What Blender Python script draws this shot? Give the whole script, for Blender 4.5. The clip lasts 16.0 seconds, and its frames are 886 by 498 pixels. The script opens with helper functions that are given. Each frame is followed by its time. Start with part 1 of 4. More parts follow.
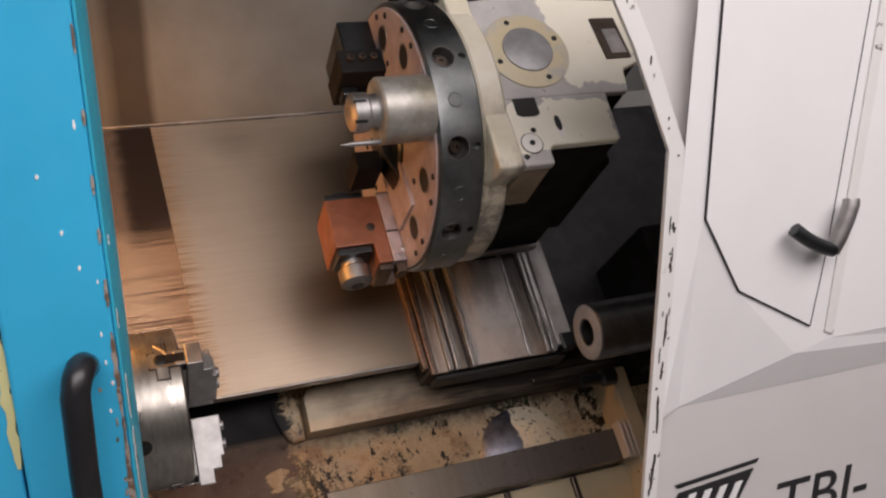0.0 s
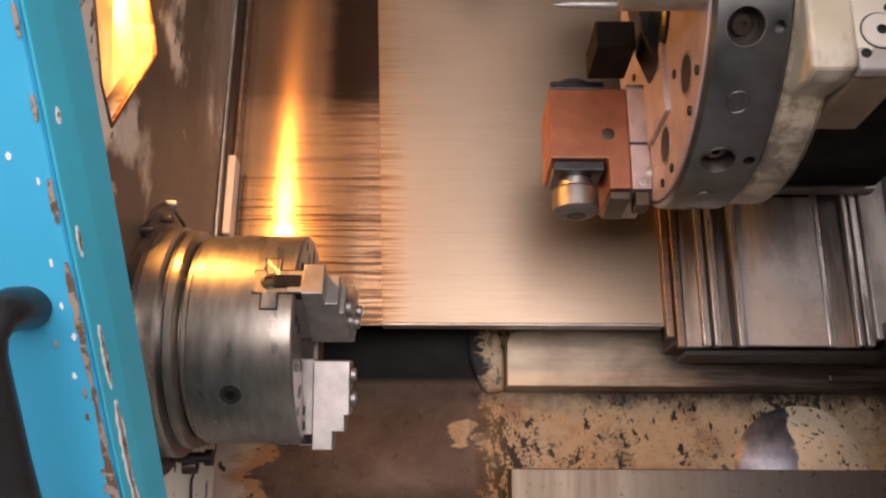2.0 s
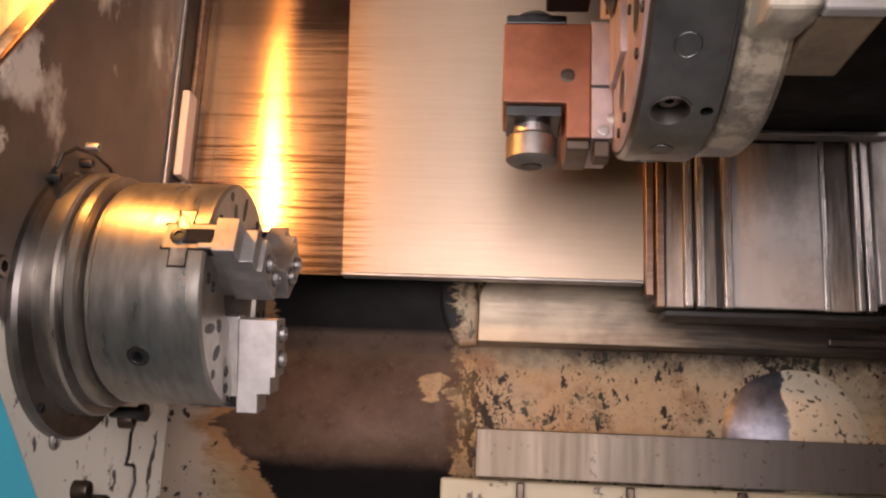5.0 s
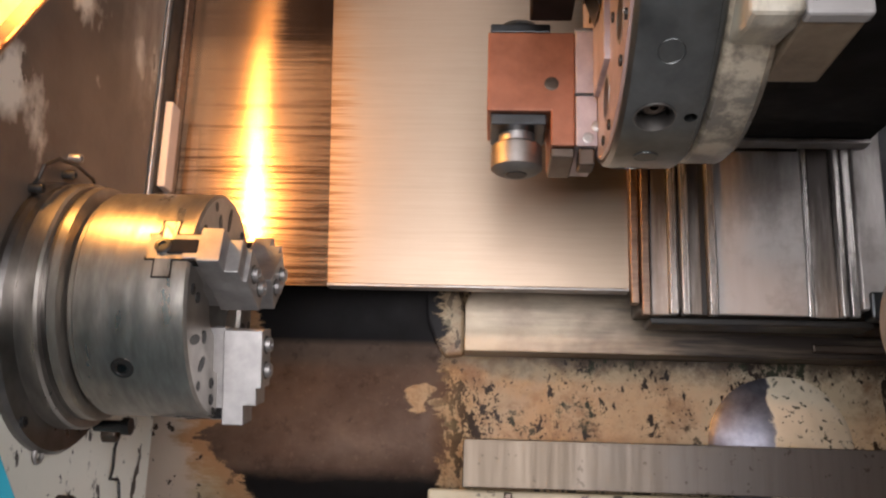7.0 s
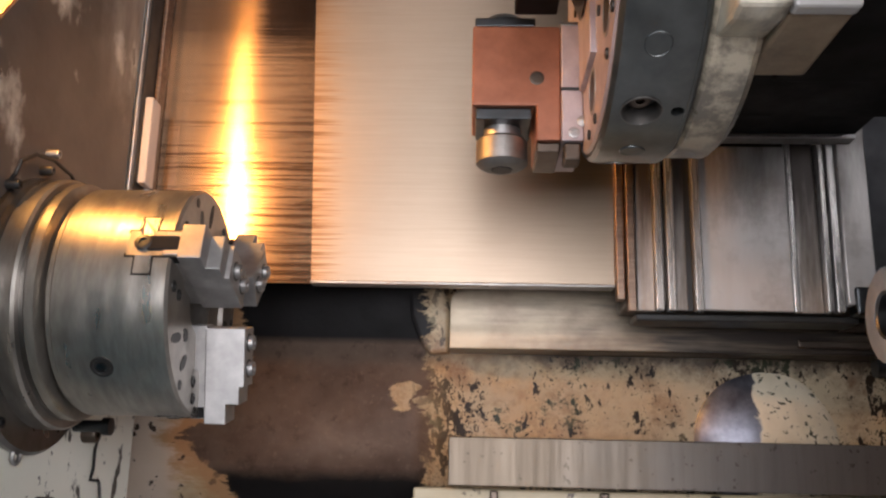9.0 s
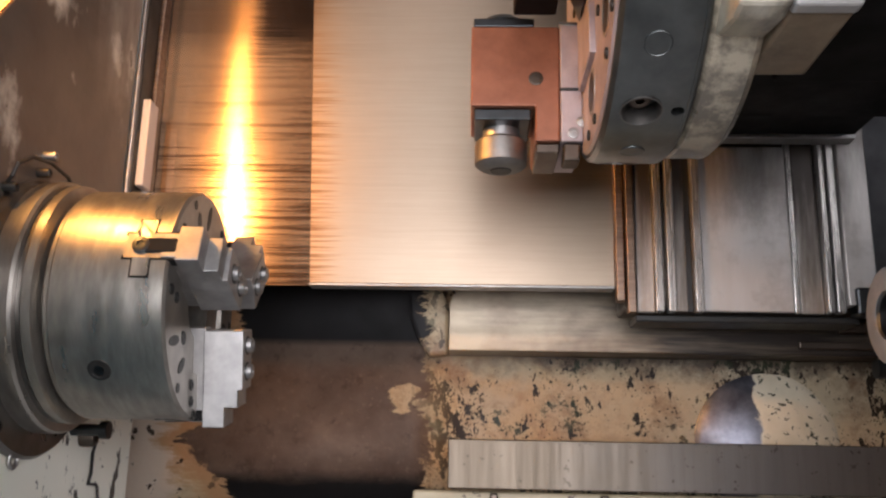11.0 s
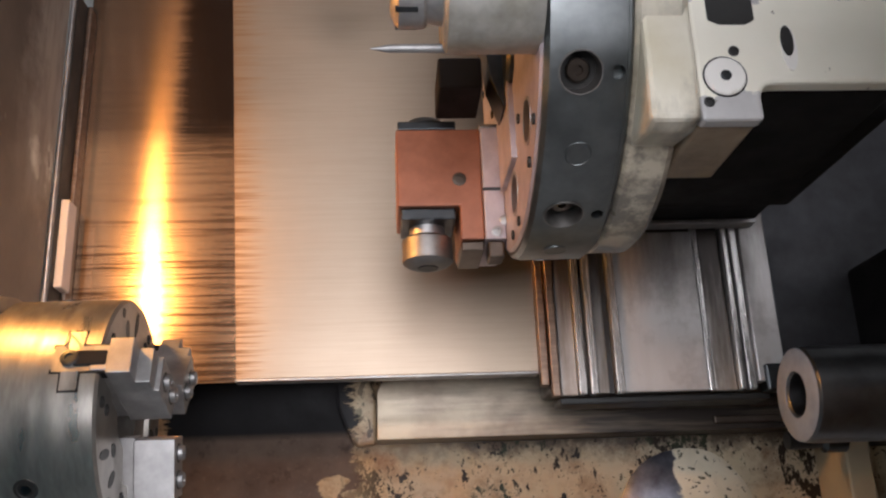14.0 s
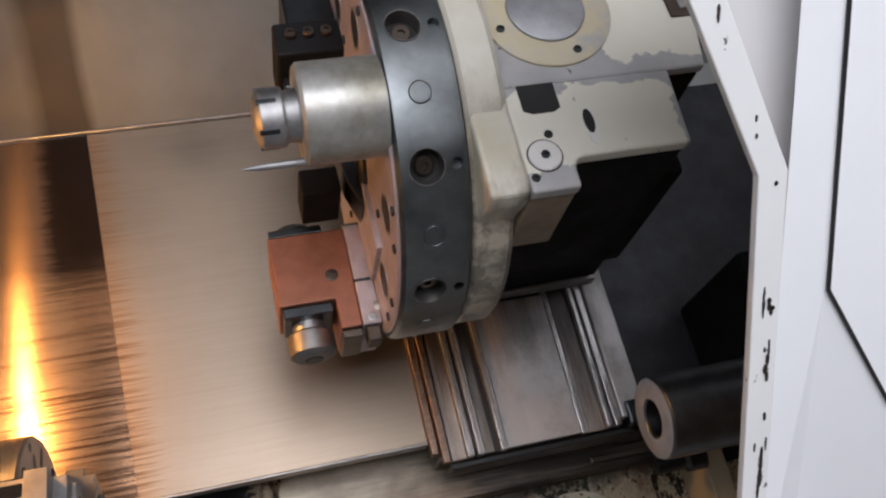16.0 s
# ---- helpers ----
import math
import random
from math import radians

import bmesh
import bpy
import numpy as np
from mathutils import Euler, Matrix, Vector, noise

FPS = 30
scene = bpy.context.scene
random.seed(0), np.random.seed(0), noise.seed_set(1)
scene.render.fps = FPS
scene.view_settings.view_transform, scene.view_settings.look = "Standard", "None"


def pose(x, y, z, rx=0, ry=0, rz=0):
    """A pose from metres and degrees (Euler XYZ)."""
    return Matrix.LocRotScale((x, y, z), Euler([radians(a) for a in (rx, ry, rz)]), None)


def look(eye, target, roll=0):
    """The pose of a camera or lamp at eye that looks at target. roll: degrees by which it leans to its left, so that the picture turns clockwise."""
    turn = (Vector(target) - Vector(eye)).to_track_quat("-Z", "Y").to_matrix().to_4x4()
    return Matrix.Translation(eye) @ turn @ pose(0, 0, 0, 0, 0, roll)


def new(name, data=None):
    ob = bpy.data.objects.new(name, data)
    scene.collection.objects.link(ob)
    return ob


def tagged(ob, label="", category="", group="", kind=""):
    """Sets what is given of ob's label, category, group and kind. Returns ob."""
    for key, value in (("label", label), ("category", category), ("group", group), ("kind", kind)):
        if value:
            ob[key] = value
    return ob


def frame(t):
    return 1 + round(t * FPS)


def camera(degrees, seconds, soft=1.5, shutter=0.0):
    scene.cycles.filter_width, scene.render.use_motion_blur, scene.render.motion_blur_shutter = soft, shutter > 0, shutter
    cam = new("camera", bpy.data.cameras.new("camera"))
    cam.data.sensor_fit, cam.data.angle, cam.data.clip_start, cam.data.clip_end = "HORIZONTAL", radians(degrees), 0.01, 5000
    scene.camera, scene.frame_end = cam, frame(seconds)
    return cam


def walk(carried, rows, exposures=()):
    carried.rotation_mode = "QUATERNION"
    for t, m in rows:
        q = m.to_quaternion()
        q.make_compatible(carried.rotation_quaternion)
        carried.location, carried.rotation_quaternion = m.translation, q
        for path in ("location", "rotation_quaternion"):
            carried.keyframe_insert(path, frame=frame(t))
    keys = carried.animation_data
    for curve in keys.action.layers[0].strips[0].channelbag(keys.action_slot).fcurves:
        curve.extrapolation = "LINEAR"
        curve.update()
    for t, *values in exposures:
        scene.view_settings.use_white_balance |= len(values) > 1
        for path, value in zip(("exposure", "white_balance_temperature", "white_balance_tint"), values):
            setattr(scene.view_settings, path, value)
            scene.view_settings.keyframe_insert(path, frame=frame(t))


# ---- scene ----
cam = camera(51.85, 16.0, 2.3)
PATH = [
    (0.0, pose(0.0681, -1.1436, 1.6577, 70.607, 0.011, -22.029)),
    (0.5, pose(0.2125, -1.0891, 1.6094, 68.259, -0.517, -12.218)),
    (1.0, pose(0.2706, -1.0207, 1.5877, 66.764, -0.178, -4.750)),
    (1.5, pose(0.2856, -0.8960, 1.5770, 65.205, -0.466, -1.638)),
    (2.0, pose(0.2926, -0.7894, 1.5548, 63.077, -0.056, 0.414)),
    (2.5, pose(0.3435, -0.7263, 1.5337, 60.636, 0.592, 4.017)),
    (3.0, pose(0.3908, -0.7092, 1.5315, 59.036, 0.671, 6.862)),
    (3.5, pose(0.3995, -0.7016, 1.5349, 58.274, 0.655, 7.218)),
    (4.0, pose(0.4066, -0.7012, 1.5414, 58.107, 0.711, 6.100)),
    (6.5, pose(0.4104, -0.6996, 1.5432, 58.843, 0.896, 3.713)),
    (7.0, pose(0.4075, -0.7018, 1.5387, 59.060, 0.784, 3.272)),
    (7.5, pose(0.4043, -0.7026, 1.5354, 59.170, 0.684, 2.854)),
    (8.0, pose(0.4051, -0.6990, 1.5329, 59.158, 0.615, 2.603)),
    (8.5, pose(0.4035, -0.6991, 1.5321, 59.161, 0.421, 2.285)),
    (9.0, pose(0.4058, -0.6957, 1.5320, 58.976, 0.411, 2.291)),
    (11.5, pose(0.4044, -0.6927, 1.5289, 59.146, 0.528, 2.101)),
    (12.0, pose(0.3995, -0.6934, 1.5316, 59.088, 0.103, 1.985)),
    (12.5, pose(0.3958, -0.6953, 1.5325, 59.326, -0.274, 1.889)),
    (13.0, pose(0.3947, -0.6968, 1.5322, 59.695, -0.606, 1.264)),
    (13.5, pose(0.3906, -0.6966, 1.5355, 60.813, -0.790, 0.105)),
    (14.0, pose(0.3860, -0.6945, 1.5657, 63.201, -0.680, -3.743)),
    (14.5, pose(0.3850, -0.7244, 1.5870, 66.239, -0.617, -7.313)),
    (15.0, pose(0.3584, -0.7382, 1.5900, 68.119, 0.396, -10.482)),
    (15.5, pose(0.3333, -0.7487, 1.5852, 68.679, 0.840, -14.120)),
    (16.0, pose(0.3566, -0.7855, 1.5919, 69.239, 3.509, -15.395)),
]
walk(cam, PATH, [(0.0, -0.48, 6500, 18), (1.0, -0.38, 6700, 21), (2.0, 0.0, 6900, 24), (4.0, 0.17, 6950, 27), (6.5, 0.21, 6350, 17), (8.0, 0.18, 6050, 13), (13.5, 0.20, 5950, 13), (14.3, -0.16, 5800, 12), (15.0, -0.38, 5750, 12), (16.0, -0.36, 5750, 12)])

# ---- light ----
world = bpy.data.worlds.new("world")
scene.world = world
world.use_nodes = True
wn = world.node_tree.nodes
wl = world.node_tree.links
sky = wn.new("ShaderNodeTexSky")
sky.sky_type, sky.sun_disc = "NISHITA", False
sky.sun_elevation, sky.sun_rotation = radians(48), radians(200)
wl.new(sky.outputs["Color"], wn["Background"].inputs["Color"])
wn["Background"].inputs["Strength"].default_value = 0.08


def area_lamp(name, size_x, size_y, power, colour, m):
    lamp = bpy.data.lights.new(name, "AREA")
    lamp.shape, lamp.size, lamp.size_y, lamp.energy, lamp.color = "RECTANGLE", size_x, size_y, power, colour
    ob = new(name, lamp)
    ob.matrix_world = m
    return ob


# the shop's ceiling light falls through the open door from above and in front
area_lamp("shop_ceiling_light", 4.0, 1.5, 150, (1.0, 0.95, 0.91), look((0.62, -1.95, 3.2), (0.40, 0.1, 1.1)))
# the warm work lamp behind its window in the headstock wall
area_lamp("work_lamp_bulb", 0.018, 0.055, 3.5, (1.0, 0.44, 0.09), look((-0.002, 0.070, 1.392), (0.22, 0.47, 1.13)))

# ---- materials ----


class Mat:
    """A node material whose textures go by the place in the world."""

    def __init__(self, name, base=(0.5, 0.5, 0.5), rough=0.5, metal=0.0, slope=False):
        self.m = bpy.data.materials.new(name)
        self.m.use_nodes = True
        self.nodes, self.links = self.m.node_tree.nodes, self.m.node_tree.links
        self.b = self.nodes["Principled BSDF"]
        self.b.inputs["Base Color"].default_value = (*base, 1)
        self.b.inputs["Roughness"].default_value = rough
        self.b.inputs["Metallic"].default_value = metal
        geo = self.nodes.new("ShaderNodeNewGeometry")
        self.pos = geo.outputs["Position"]
        if slope:
            turn = self.nodes.new("ShaderNodeMapping")
            turn.inputs["Rotation"].default_value = (radians(-45), 0, 0)
            self.links.new(self.pos, turn.inputs["Vector"])
            self.pos = turn.outputs["Vector"]

    def scaled(self, sx, sy, sz):
        s = self.nodes.new("ShaderNodeVectorMath")
        s.operation = "MULTIPLY"
        self.links.new(self.pos, s.inputs[0])
        s.inputs[1].default_value = (sx, sy, sz)
        return s.outputs[0]

    def noise(self, scale, detail=4.0, rough=0.6, stretch=(1, 1, 1)):
        n = self.nodes.new("ShaderNodeTexNoise")
        n.inputs["Scale"].default_value = scale
        n.inputs["Detail"].default_value = detail
        n.inputs["Roughness"].default_value = rough
        self.links.new(self.scaled(*stretch), n.inputs["Vector"])
        return n.outputs["Fac"]

    def ramp(self, value, low, high, a=0.0, b=1.0):
        r = self.nodes.new("ShaderNodeMapRange")
        r.inputs["From Min"].default_value, r.inputs["From Max"].default_value = low, high
        r.inputs["To Min"].default_value, r.inputs["To Max"].default_value = a, b
        self.links.new(value, r.inputs["Value"])
        return r.outputs["Result"]

    def math(self, op, a, b):
        n = self.nodes.new("ShaderNodeMath")
        n.operation = op
        for k, v in enumerate((a, b)):
            if isinstance(v, (int, float)):
                n.inputs[k].default_value = v
            else:
                self.links.new(v, n.inputs[k])
        return n.outputs[0]

    def axis(self, k):
        s = self.nodes.new("ShaderNodeSeparateXYZ")
        self.links.new(self.pos, s.inputs[0])
        return s.outputs[k]

    def mix(self, fac, a, b):
        n = self.nodes.new("ShaderNodeMix")
        n.data_type = "RGBA"
        for slot, v in ((6, a), (7, b)):
            if isinstance(v, tuple):
                n.inputs[slot].default_value = (*v, 1)
            else:
                self.links.new(v, n.inputs[slot])
        self.links.new(fac, n.inputs[0])
        return n.outputs[2]

    def set(self, name, value):
        self.links.new(value, self.b.inputs[name])
        return self

    def bump(self, height, strength, distance=0.002):
        n = self.nodes.new("ShaderNodeBump")
        n.inputs["Strength"].default_value, n.inputs["Distance"].default_value = strength, distance
        self.links.new(height, n.inputs["Height"])
        self.links.new(n.outputs[0], self.b.inputs["Normal"])
        return self


def metal(name, base, rough, dirt=(0.08, 0.06, 0.05), amount=0.35, grain=60.0, stretch=(1, 1, 1), metallic=1.0, slope=False, fine=0.15):
    """Machined metal with dull stains at two scales and fine relief."""
    m = Mat(name, base, rough, metallic, slope)
    big = m.ramp(m.noise(9, 5, 0.65, stretch), 0.45, 0.75, 0.0, amount)
    small = m.ramp(m.noise(grain, 4, 0.6, stretch), 0.35, 0.8, 0.75, 1.1)
    c = m.mix(big, base, dirt)
    v = m.nodes.new("ShaderNodeHueSaturation")
    m.links.new(small, v.inputs["Value"])
    m.links.new(c, v.inputs["Color"])
    m.set("Base Color", v.outputs[0])
    m.set("Roughness", m.ramp(m.noise(14, 4, 0.6, stretch), 0.3, 0.75, rough * 0.75, min(1.0, rough * 1.45)))
    m.bump(m.noise(grain * 6, 3, 0.6, stretch), fine, 0.0006)
    return m.m


def paint(name, base, rough, worn=(0.25, 0.22, 0.2), where=0.68, scale=14.0, var=0.14, slope=False, edge=0.02):
    """Old machine paint with chips down to the metal, soot and fine orange peel."""
    m = Mat(name, base, rough, 0.0, slope)
    tone = m.ramp(m.noise(5, 5, 0.6), 0.3, 0.7, 1 - var, 1 + var * 0.5)
    v = m.nodes.new("ShaderNodeHueSaturation")
    v.inputs["Color"].default_value = (*base, 1)
    m.links.new(tone, v.inputs["Value"])
    chip = m.ramp(m.noise(scale, 8, 0.7), where, where + edge)
    m.set("Base Color", m.mix(chip, v.outputs[0], worn))
    m.set("Roughness", m.ramp(m.noise(30, 3), 0.3, 0.7, rough * 0.85, min(1, rough * 1.2)))
    m.bump(m.noise(420, 2), 0.12, 0.0005)
    return m.m


def sheet_steel(name, base, groove, rough, along=0.85, scuffed=False):
    """Brushed cover sheet: fine grooves run along the ways, so a lamp smears across them."""
    m = Mat(name, base, rough, 1.0, True)
    bold = m.noise(1.0, 4, 0.8, (4.0, 210, 210))
    fine = m.noise(1.0, 3, 0.7, (9.0, 520, 520))
    stain = m.noise(4.5, 5, 0.6)
    c = m.mix(m.ramp(fine, 0.35, 0.7, 0.0, 0.16), base, (0.12, 0.08, 0.05))
    c = m.mix(m.ramp(stain, 0.42, 0.75, 0.0, 0.35), c, (0.30, 0.24, 0.19))
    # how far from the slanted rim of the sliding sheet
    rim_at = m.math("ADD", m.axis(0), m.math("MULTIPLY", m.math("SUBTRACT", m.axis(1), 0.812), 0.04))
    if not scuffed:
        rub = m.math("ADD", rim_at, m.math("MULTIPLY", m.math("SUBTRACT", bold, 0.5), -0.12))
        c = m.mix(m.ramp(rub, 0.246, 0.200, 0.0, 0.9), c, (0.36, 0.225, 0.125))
        dark = m.ramp(m.math("ADD", bold, 0.035), 0.50, 0.585, 0.0, groove)
        dark = m.math("MULTIPLY", dark, m.ramp(m.axis(1), 1.12, 1.0, 0.25, 1.0))
        c = m.mix(m.math("MULTIPLY", dark, m.ramp(rub, 0.238, 0.205)), c, (0.075, 0.032, 0.014))
    if scuffed:
        # scored where chips are swept over it, reddish brown towards the sliding sheet
        near = m.ramp(rim_at, 0.135, 0.20)
        low = m.ramp(m.math("ADD", m.axis(1), m.math("MULTIPLY", m.math("SUBTRACT", stain, 0.5), 0.2)), 1.10, 1.00)
        c = m.mix(m.math("MULTIPLY", near, 0.45), c, (0.30, 0.15, 0.07))
        dark = m.ramp(m.math("ADD", bold, m.math("MULTIPLY", near, 0.035)), 0.50, 0.585, 0.0, groove)
        c = m.mix(m.math("MULTIPLY", dark, m.math("MAXIMUM", low, 0.25)), c, (0.075, 0.032, 0.014))
        # the upper end is browner; a dark reflection is painted on as a band
        waver = m.math("MULTIPLY", m.math("SUBTRACT", m.noise(14, 5, 0.6, (1, 0.3, 1)), 0.5), 0.014)
        waver = m.math("ADD", waver, m.math("MULTIPLY", m.math("SUBTRACT", bold, 0.5), 0.05))
        band = m.math("MULTIPLY", m.ramp(m.math("ADD", m.axis(0), waver), 0.118, 0.136), m.ramp(m.math("ADD", m.axis(1), m.math("MULTIPLY", waver, 3.0)), 1.085, 1.135))
        upper_brown = m.ramp(m.math("ADD", m.axis(1), m.math("MULTIPLY", waver, 0.4)), 1.108, 1.140, 0.0, 0.66)
        c = m.mix(upper_brown, c, (0.12, 0.085, 0.07))
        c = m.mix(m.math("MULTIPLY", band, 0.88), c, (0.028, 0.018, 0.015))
    m.set("Base Color", c)
    m.set("Roughness", m.ramp(stain, 0.3, 0.7, rough * 0.85, rough * 1.2))
    m.b.inputs["Anisotropic"].default_value = along
    cx = m.nodes.new("ShaderNodeCombineXYZ")
    cx.inputs[1].default_value = cx.inputs[2].default_value = math.sqrt(0.5)
    m.links.new(cx.outputs[0], m.b.inputs["Tangent"])
    if scuffed:
        # long grooves spread the lamp up and down the slope, hardly at all sideways
        g = m.nodes.new("ShaderNodeBsdfAnisotropic")
        g.inputs["Roughness"].default_value, g.inputs["Anisotropy"].default_value = rough, -along
        m.links.new(c, g.inputs["Color"])
        m.links.new(cx.outputs[0], g.inputs["Tangent"])
        blend = m.nodes.new("ShaderNodeMixShader")
        blend.inputs[0].default_value = 0.42
        m.b.inputs["Metallic"].default_value = 0.5
        m.links.new(g.outputs[0], blend.inputs[1])
        m.links.new(m.b.outputs[0], blend.inputs[2])
        m.links.new(blend.outputs[0], m.nodes["Material Output"].inputs["Surface"])
        m.b.inputs["Anisotropic"].default_value = 0.6
    return m.m


STEEL = metal("ground_steel", (0.48, 0.465, 0.455), 0.47)
CHUCK = metal("turned_chuck_steel", (0.42, 0.39, 0.35), 0.33, (0.28, 0.25, 0.22), 0.16, 40, (4, 1, 1), metallic=0.9, fine=0.03)
JAW = metal("bright_jaw_steel", (0.48, 0.465, 0.455), 0.5, (0.2, 0.18, 0.16), 0.3, 45)
DARKSTEEL = metal("blackened_steel", (0.085, 0.09, 0.095), 0.36, (0.03, 0.03, 0.03), 0.4, 50)
BLUED = metal("blued_turret_steel", (0.18, 0.192, 0.192), 0.38, (0.30, 0.31, 0.31), 0.55, 40)
BLACK = metal("oily_black", (0.018, 0.017, 0.016), 0.42, (0.03, 0.025, 0.02), 0.5, 30, metallic=0.0)
# near-black: black tool blocks and seams, and shade painted on housing and tail foot
DEEPBLACK = metal("black_steel_and_shade", (0.013, 0.012, 0.012), 0.75, (0.02, 0.017, 0.014), 0.4, 20, metallic=0.0)
RUBBER = metal("black_handle_plastic", (0.016, 0.016, 0.018), 0.34, (0.04, 0.04, 0.045), 0.3, 60, metallic=0.0)
COPPER = metal("reddish_oxide_holder", (0.36, 0.145, 0.085), 0.42, (0.20, 0.08, 0.05), 0.45, 40, metallic=0.55)
ROSE = metal("pinkish_ground_plate", (0.50, 0.42, 0.435), 0.42, (0.26, 0.19, 0.19), 0.4, 45, metallic=0.3)
BRASS = metal("oiled_brown_steel", (0.30, 0.215, 0.165), 0.42, (0.10, 0.06, 0.04), 0.5, 30, (1, 8, 8), slope=True)
RAIL = metal("slideway_steel", (0.60, 0.58, 0.56), 0.26, (0.10, 0.07, 0.05), 0.6, 30, (14, 0.6, 14), 0.7, True)
DEEPBLACK.node_tree.nodes["Principled BSDF"].inputs["Specular IOR Level"].default_value = 0.15
NUT = metal("oiled_nut_steel", (0.30, 0.285, 0.27), 0.5, (0.12, 0.09, 0.07), 0.5, 45)
FLECK = paint("bare_fleck_metal", (0.34, 0.29, 0.25), 0.5, (0.14, 0.09, 0.06), 0.50, 60, 0.2)


def stained_plate(name, start, end, light, dull, lines=70):
    """Pale blotched plate, darkening up the slope in uneven streaks."""
    m = Mat(name, light, 0.4, 0.35, True)
    streak = m.noise(1.0, 5, 0.65, (lines, 6, 6))
    cloud = m.noise(16, 6, 0.65)
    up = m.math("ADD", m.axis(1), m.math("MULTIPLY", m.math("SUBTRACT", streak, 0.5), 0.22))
    darken = m.ramp(up, start, end, 0.08, 0.95)
    tone = m.mix(m.ramp(streak, 0.35, 0.65), light, dull)
    tone = m.mix(m.ramp(cloud, 0.48, 0.7, 0.0, 0.5), tone, (0.20, 0.16, 0.13))
    m.set("Base Color", m.mix(darken, tone, (0.045, 0.036, 0.032)))
    m.set("Roughness", m.ramp(cloud, 0.3, 0.7, 0.3, 0.5))
    m.bump(m.noise(300, 3, 0.6, (1, 0.1, 1)), 0.15, 0.0006)
    return m.m


STAINED = stained_plate("streaked_plate_steel", 0.79, 0.93, (0.56, 0.52, 0.49), (0.36, 0.30, 0.25))
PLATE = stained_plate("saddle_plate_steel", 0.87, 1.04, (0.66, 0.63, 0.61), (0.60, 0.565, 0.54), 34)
GRIME = metal("grimy_steel", (0.14, 0.11, 0.09), 0.42, (0.03, 0.025, 0.02), 0.6, 30, slope=True)
DIMSHEET = metal("dull_dark_sheet", (0.062, 0.062, 0.067), 0.5, (0.045, 0.043, 0.042), 0.5, 30, metallic=0.7, slope=True)
SHEET = sheet_steel("brushed_cover_sheet", (0.39, 0.31, 0.235), 0.6, 0.40, 0.6)
GROOVED = sheet_steel("scored_cover_sheet", (0.56, 0.38, 0.24), 0.85, 0.205, 0.74, True)
BLUE = paint("sky_blue_paint", (0.03, 0.43, 0.72), 0.42, (0.55, 0.62, 0.66), 0.735, 16, 0.10)
TEAL = paint("teal_edge_paint", (0.03, 0.44, 0.62), 0.42, (0.36, 0.34, 0.30), 0.72, 30, 0.16)
WHITE = paint("white_cover_paint", (0.86, 0.86, 0.86), 0.36, (0.10, 0.09, 0.085), 0.80, 30, 0.04)
WHITE_EDGE = paint("chipped_white_edge", (0.80, 0.79, 0.77), 0.4, (0.10, 0.09, 0.085), 0.64, 34, 0.06)
# greyer copy of the white paint, with the lower panel's shade in it
SHADEDWHITE = paint("shaded_white_paint", (0.66, 0.64, 0.63), 0.4, (0.12, 0.1, 0.1), 0.8, 30, 0.05)
PALE = paint("pale_flange_paint", (0.81, 0.78, 0.73), 0.36, (0.48, 0.42, 0.33), 0.57, 10, 0.15, edge=0.12)
YELLOWED = paint("yellowed_chip_filler", (0.62, 0.60, 0.30), 0.5, (0.12, 0.1, 0.08), 0.62, 30)
PLASTIC = paint("off_white_plastic", (0.68, 0.58, 0.50), 0.45, (0.3, 0.22, 0.16), 0.66, 20)
SHOPWALL = paint("shop_wall_paint", (0.55, 0.55, 0.53), 0.7, (0.4, 0.4, 0.38), 0.7, 3)
CONCRETE = paint("shop_concrete", (0.28, 0.27, 0.26), 0.7, (0.18, 0.17, 0.16), 0.6, 3, 0.2)
INK = metal("black_lettering", (0.02, 0.02, 0.022), 0.45, (0.05, 0.05, 0.05), 0.3, 60, metallic=0.0)


def back_wall():
    """Dull grey sheet, misted over, with the cover's painted dark reflection running up it."""
    m = Mat("back_wall_sheet", (0.2, 0.2, 0.19), 0.5, 0.25)
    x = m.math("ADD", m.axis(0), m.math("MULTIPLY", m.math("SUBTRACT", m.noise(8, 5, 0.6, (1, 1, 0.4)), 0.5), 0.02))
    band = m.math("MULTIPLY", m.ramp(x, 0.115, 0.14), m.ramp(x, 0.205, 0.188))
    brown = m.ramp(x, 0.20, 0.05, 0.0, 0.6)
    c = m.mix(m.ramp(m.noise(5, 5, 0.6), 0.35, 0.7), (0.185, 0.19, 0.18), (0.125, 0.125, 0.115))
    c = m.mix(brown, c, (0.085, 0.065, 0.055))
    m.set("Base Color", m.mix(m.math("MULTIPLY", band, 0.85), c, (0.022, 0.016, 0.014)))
    m.set("Roughness", m.ramp(m.noise(12, 4), 0.3, 0.7, 0.45, 0.65))
    m.bump(m.noise(90, 3), 0.08, 0.0006)
    return m.m


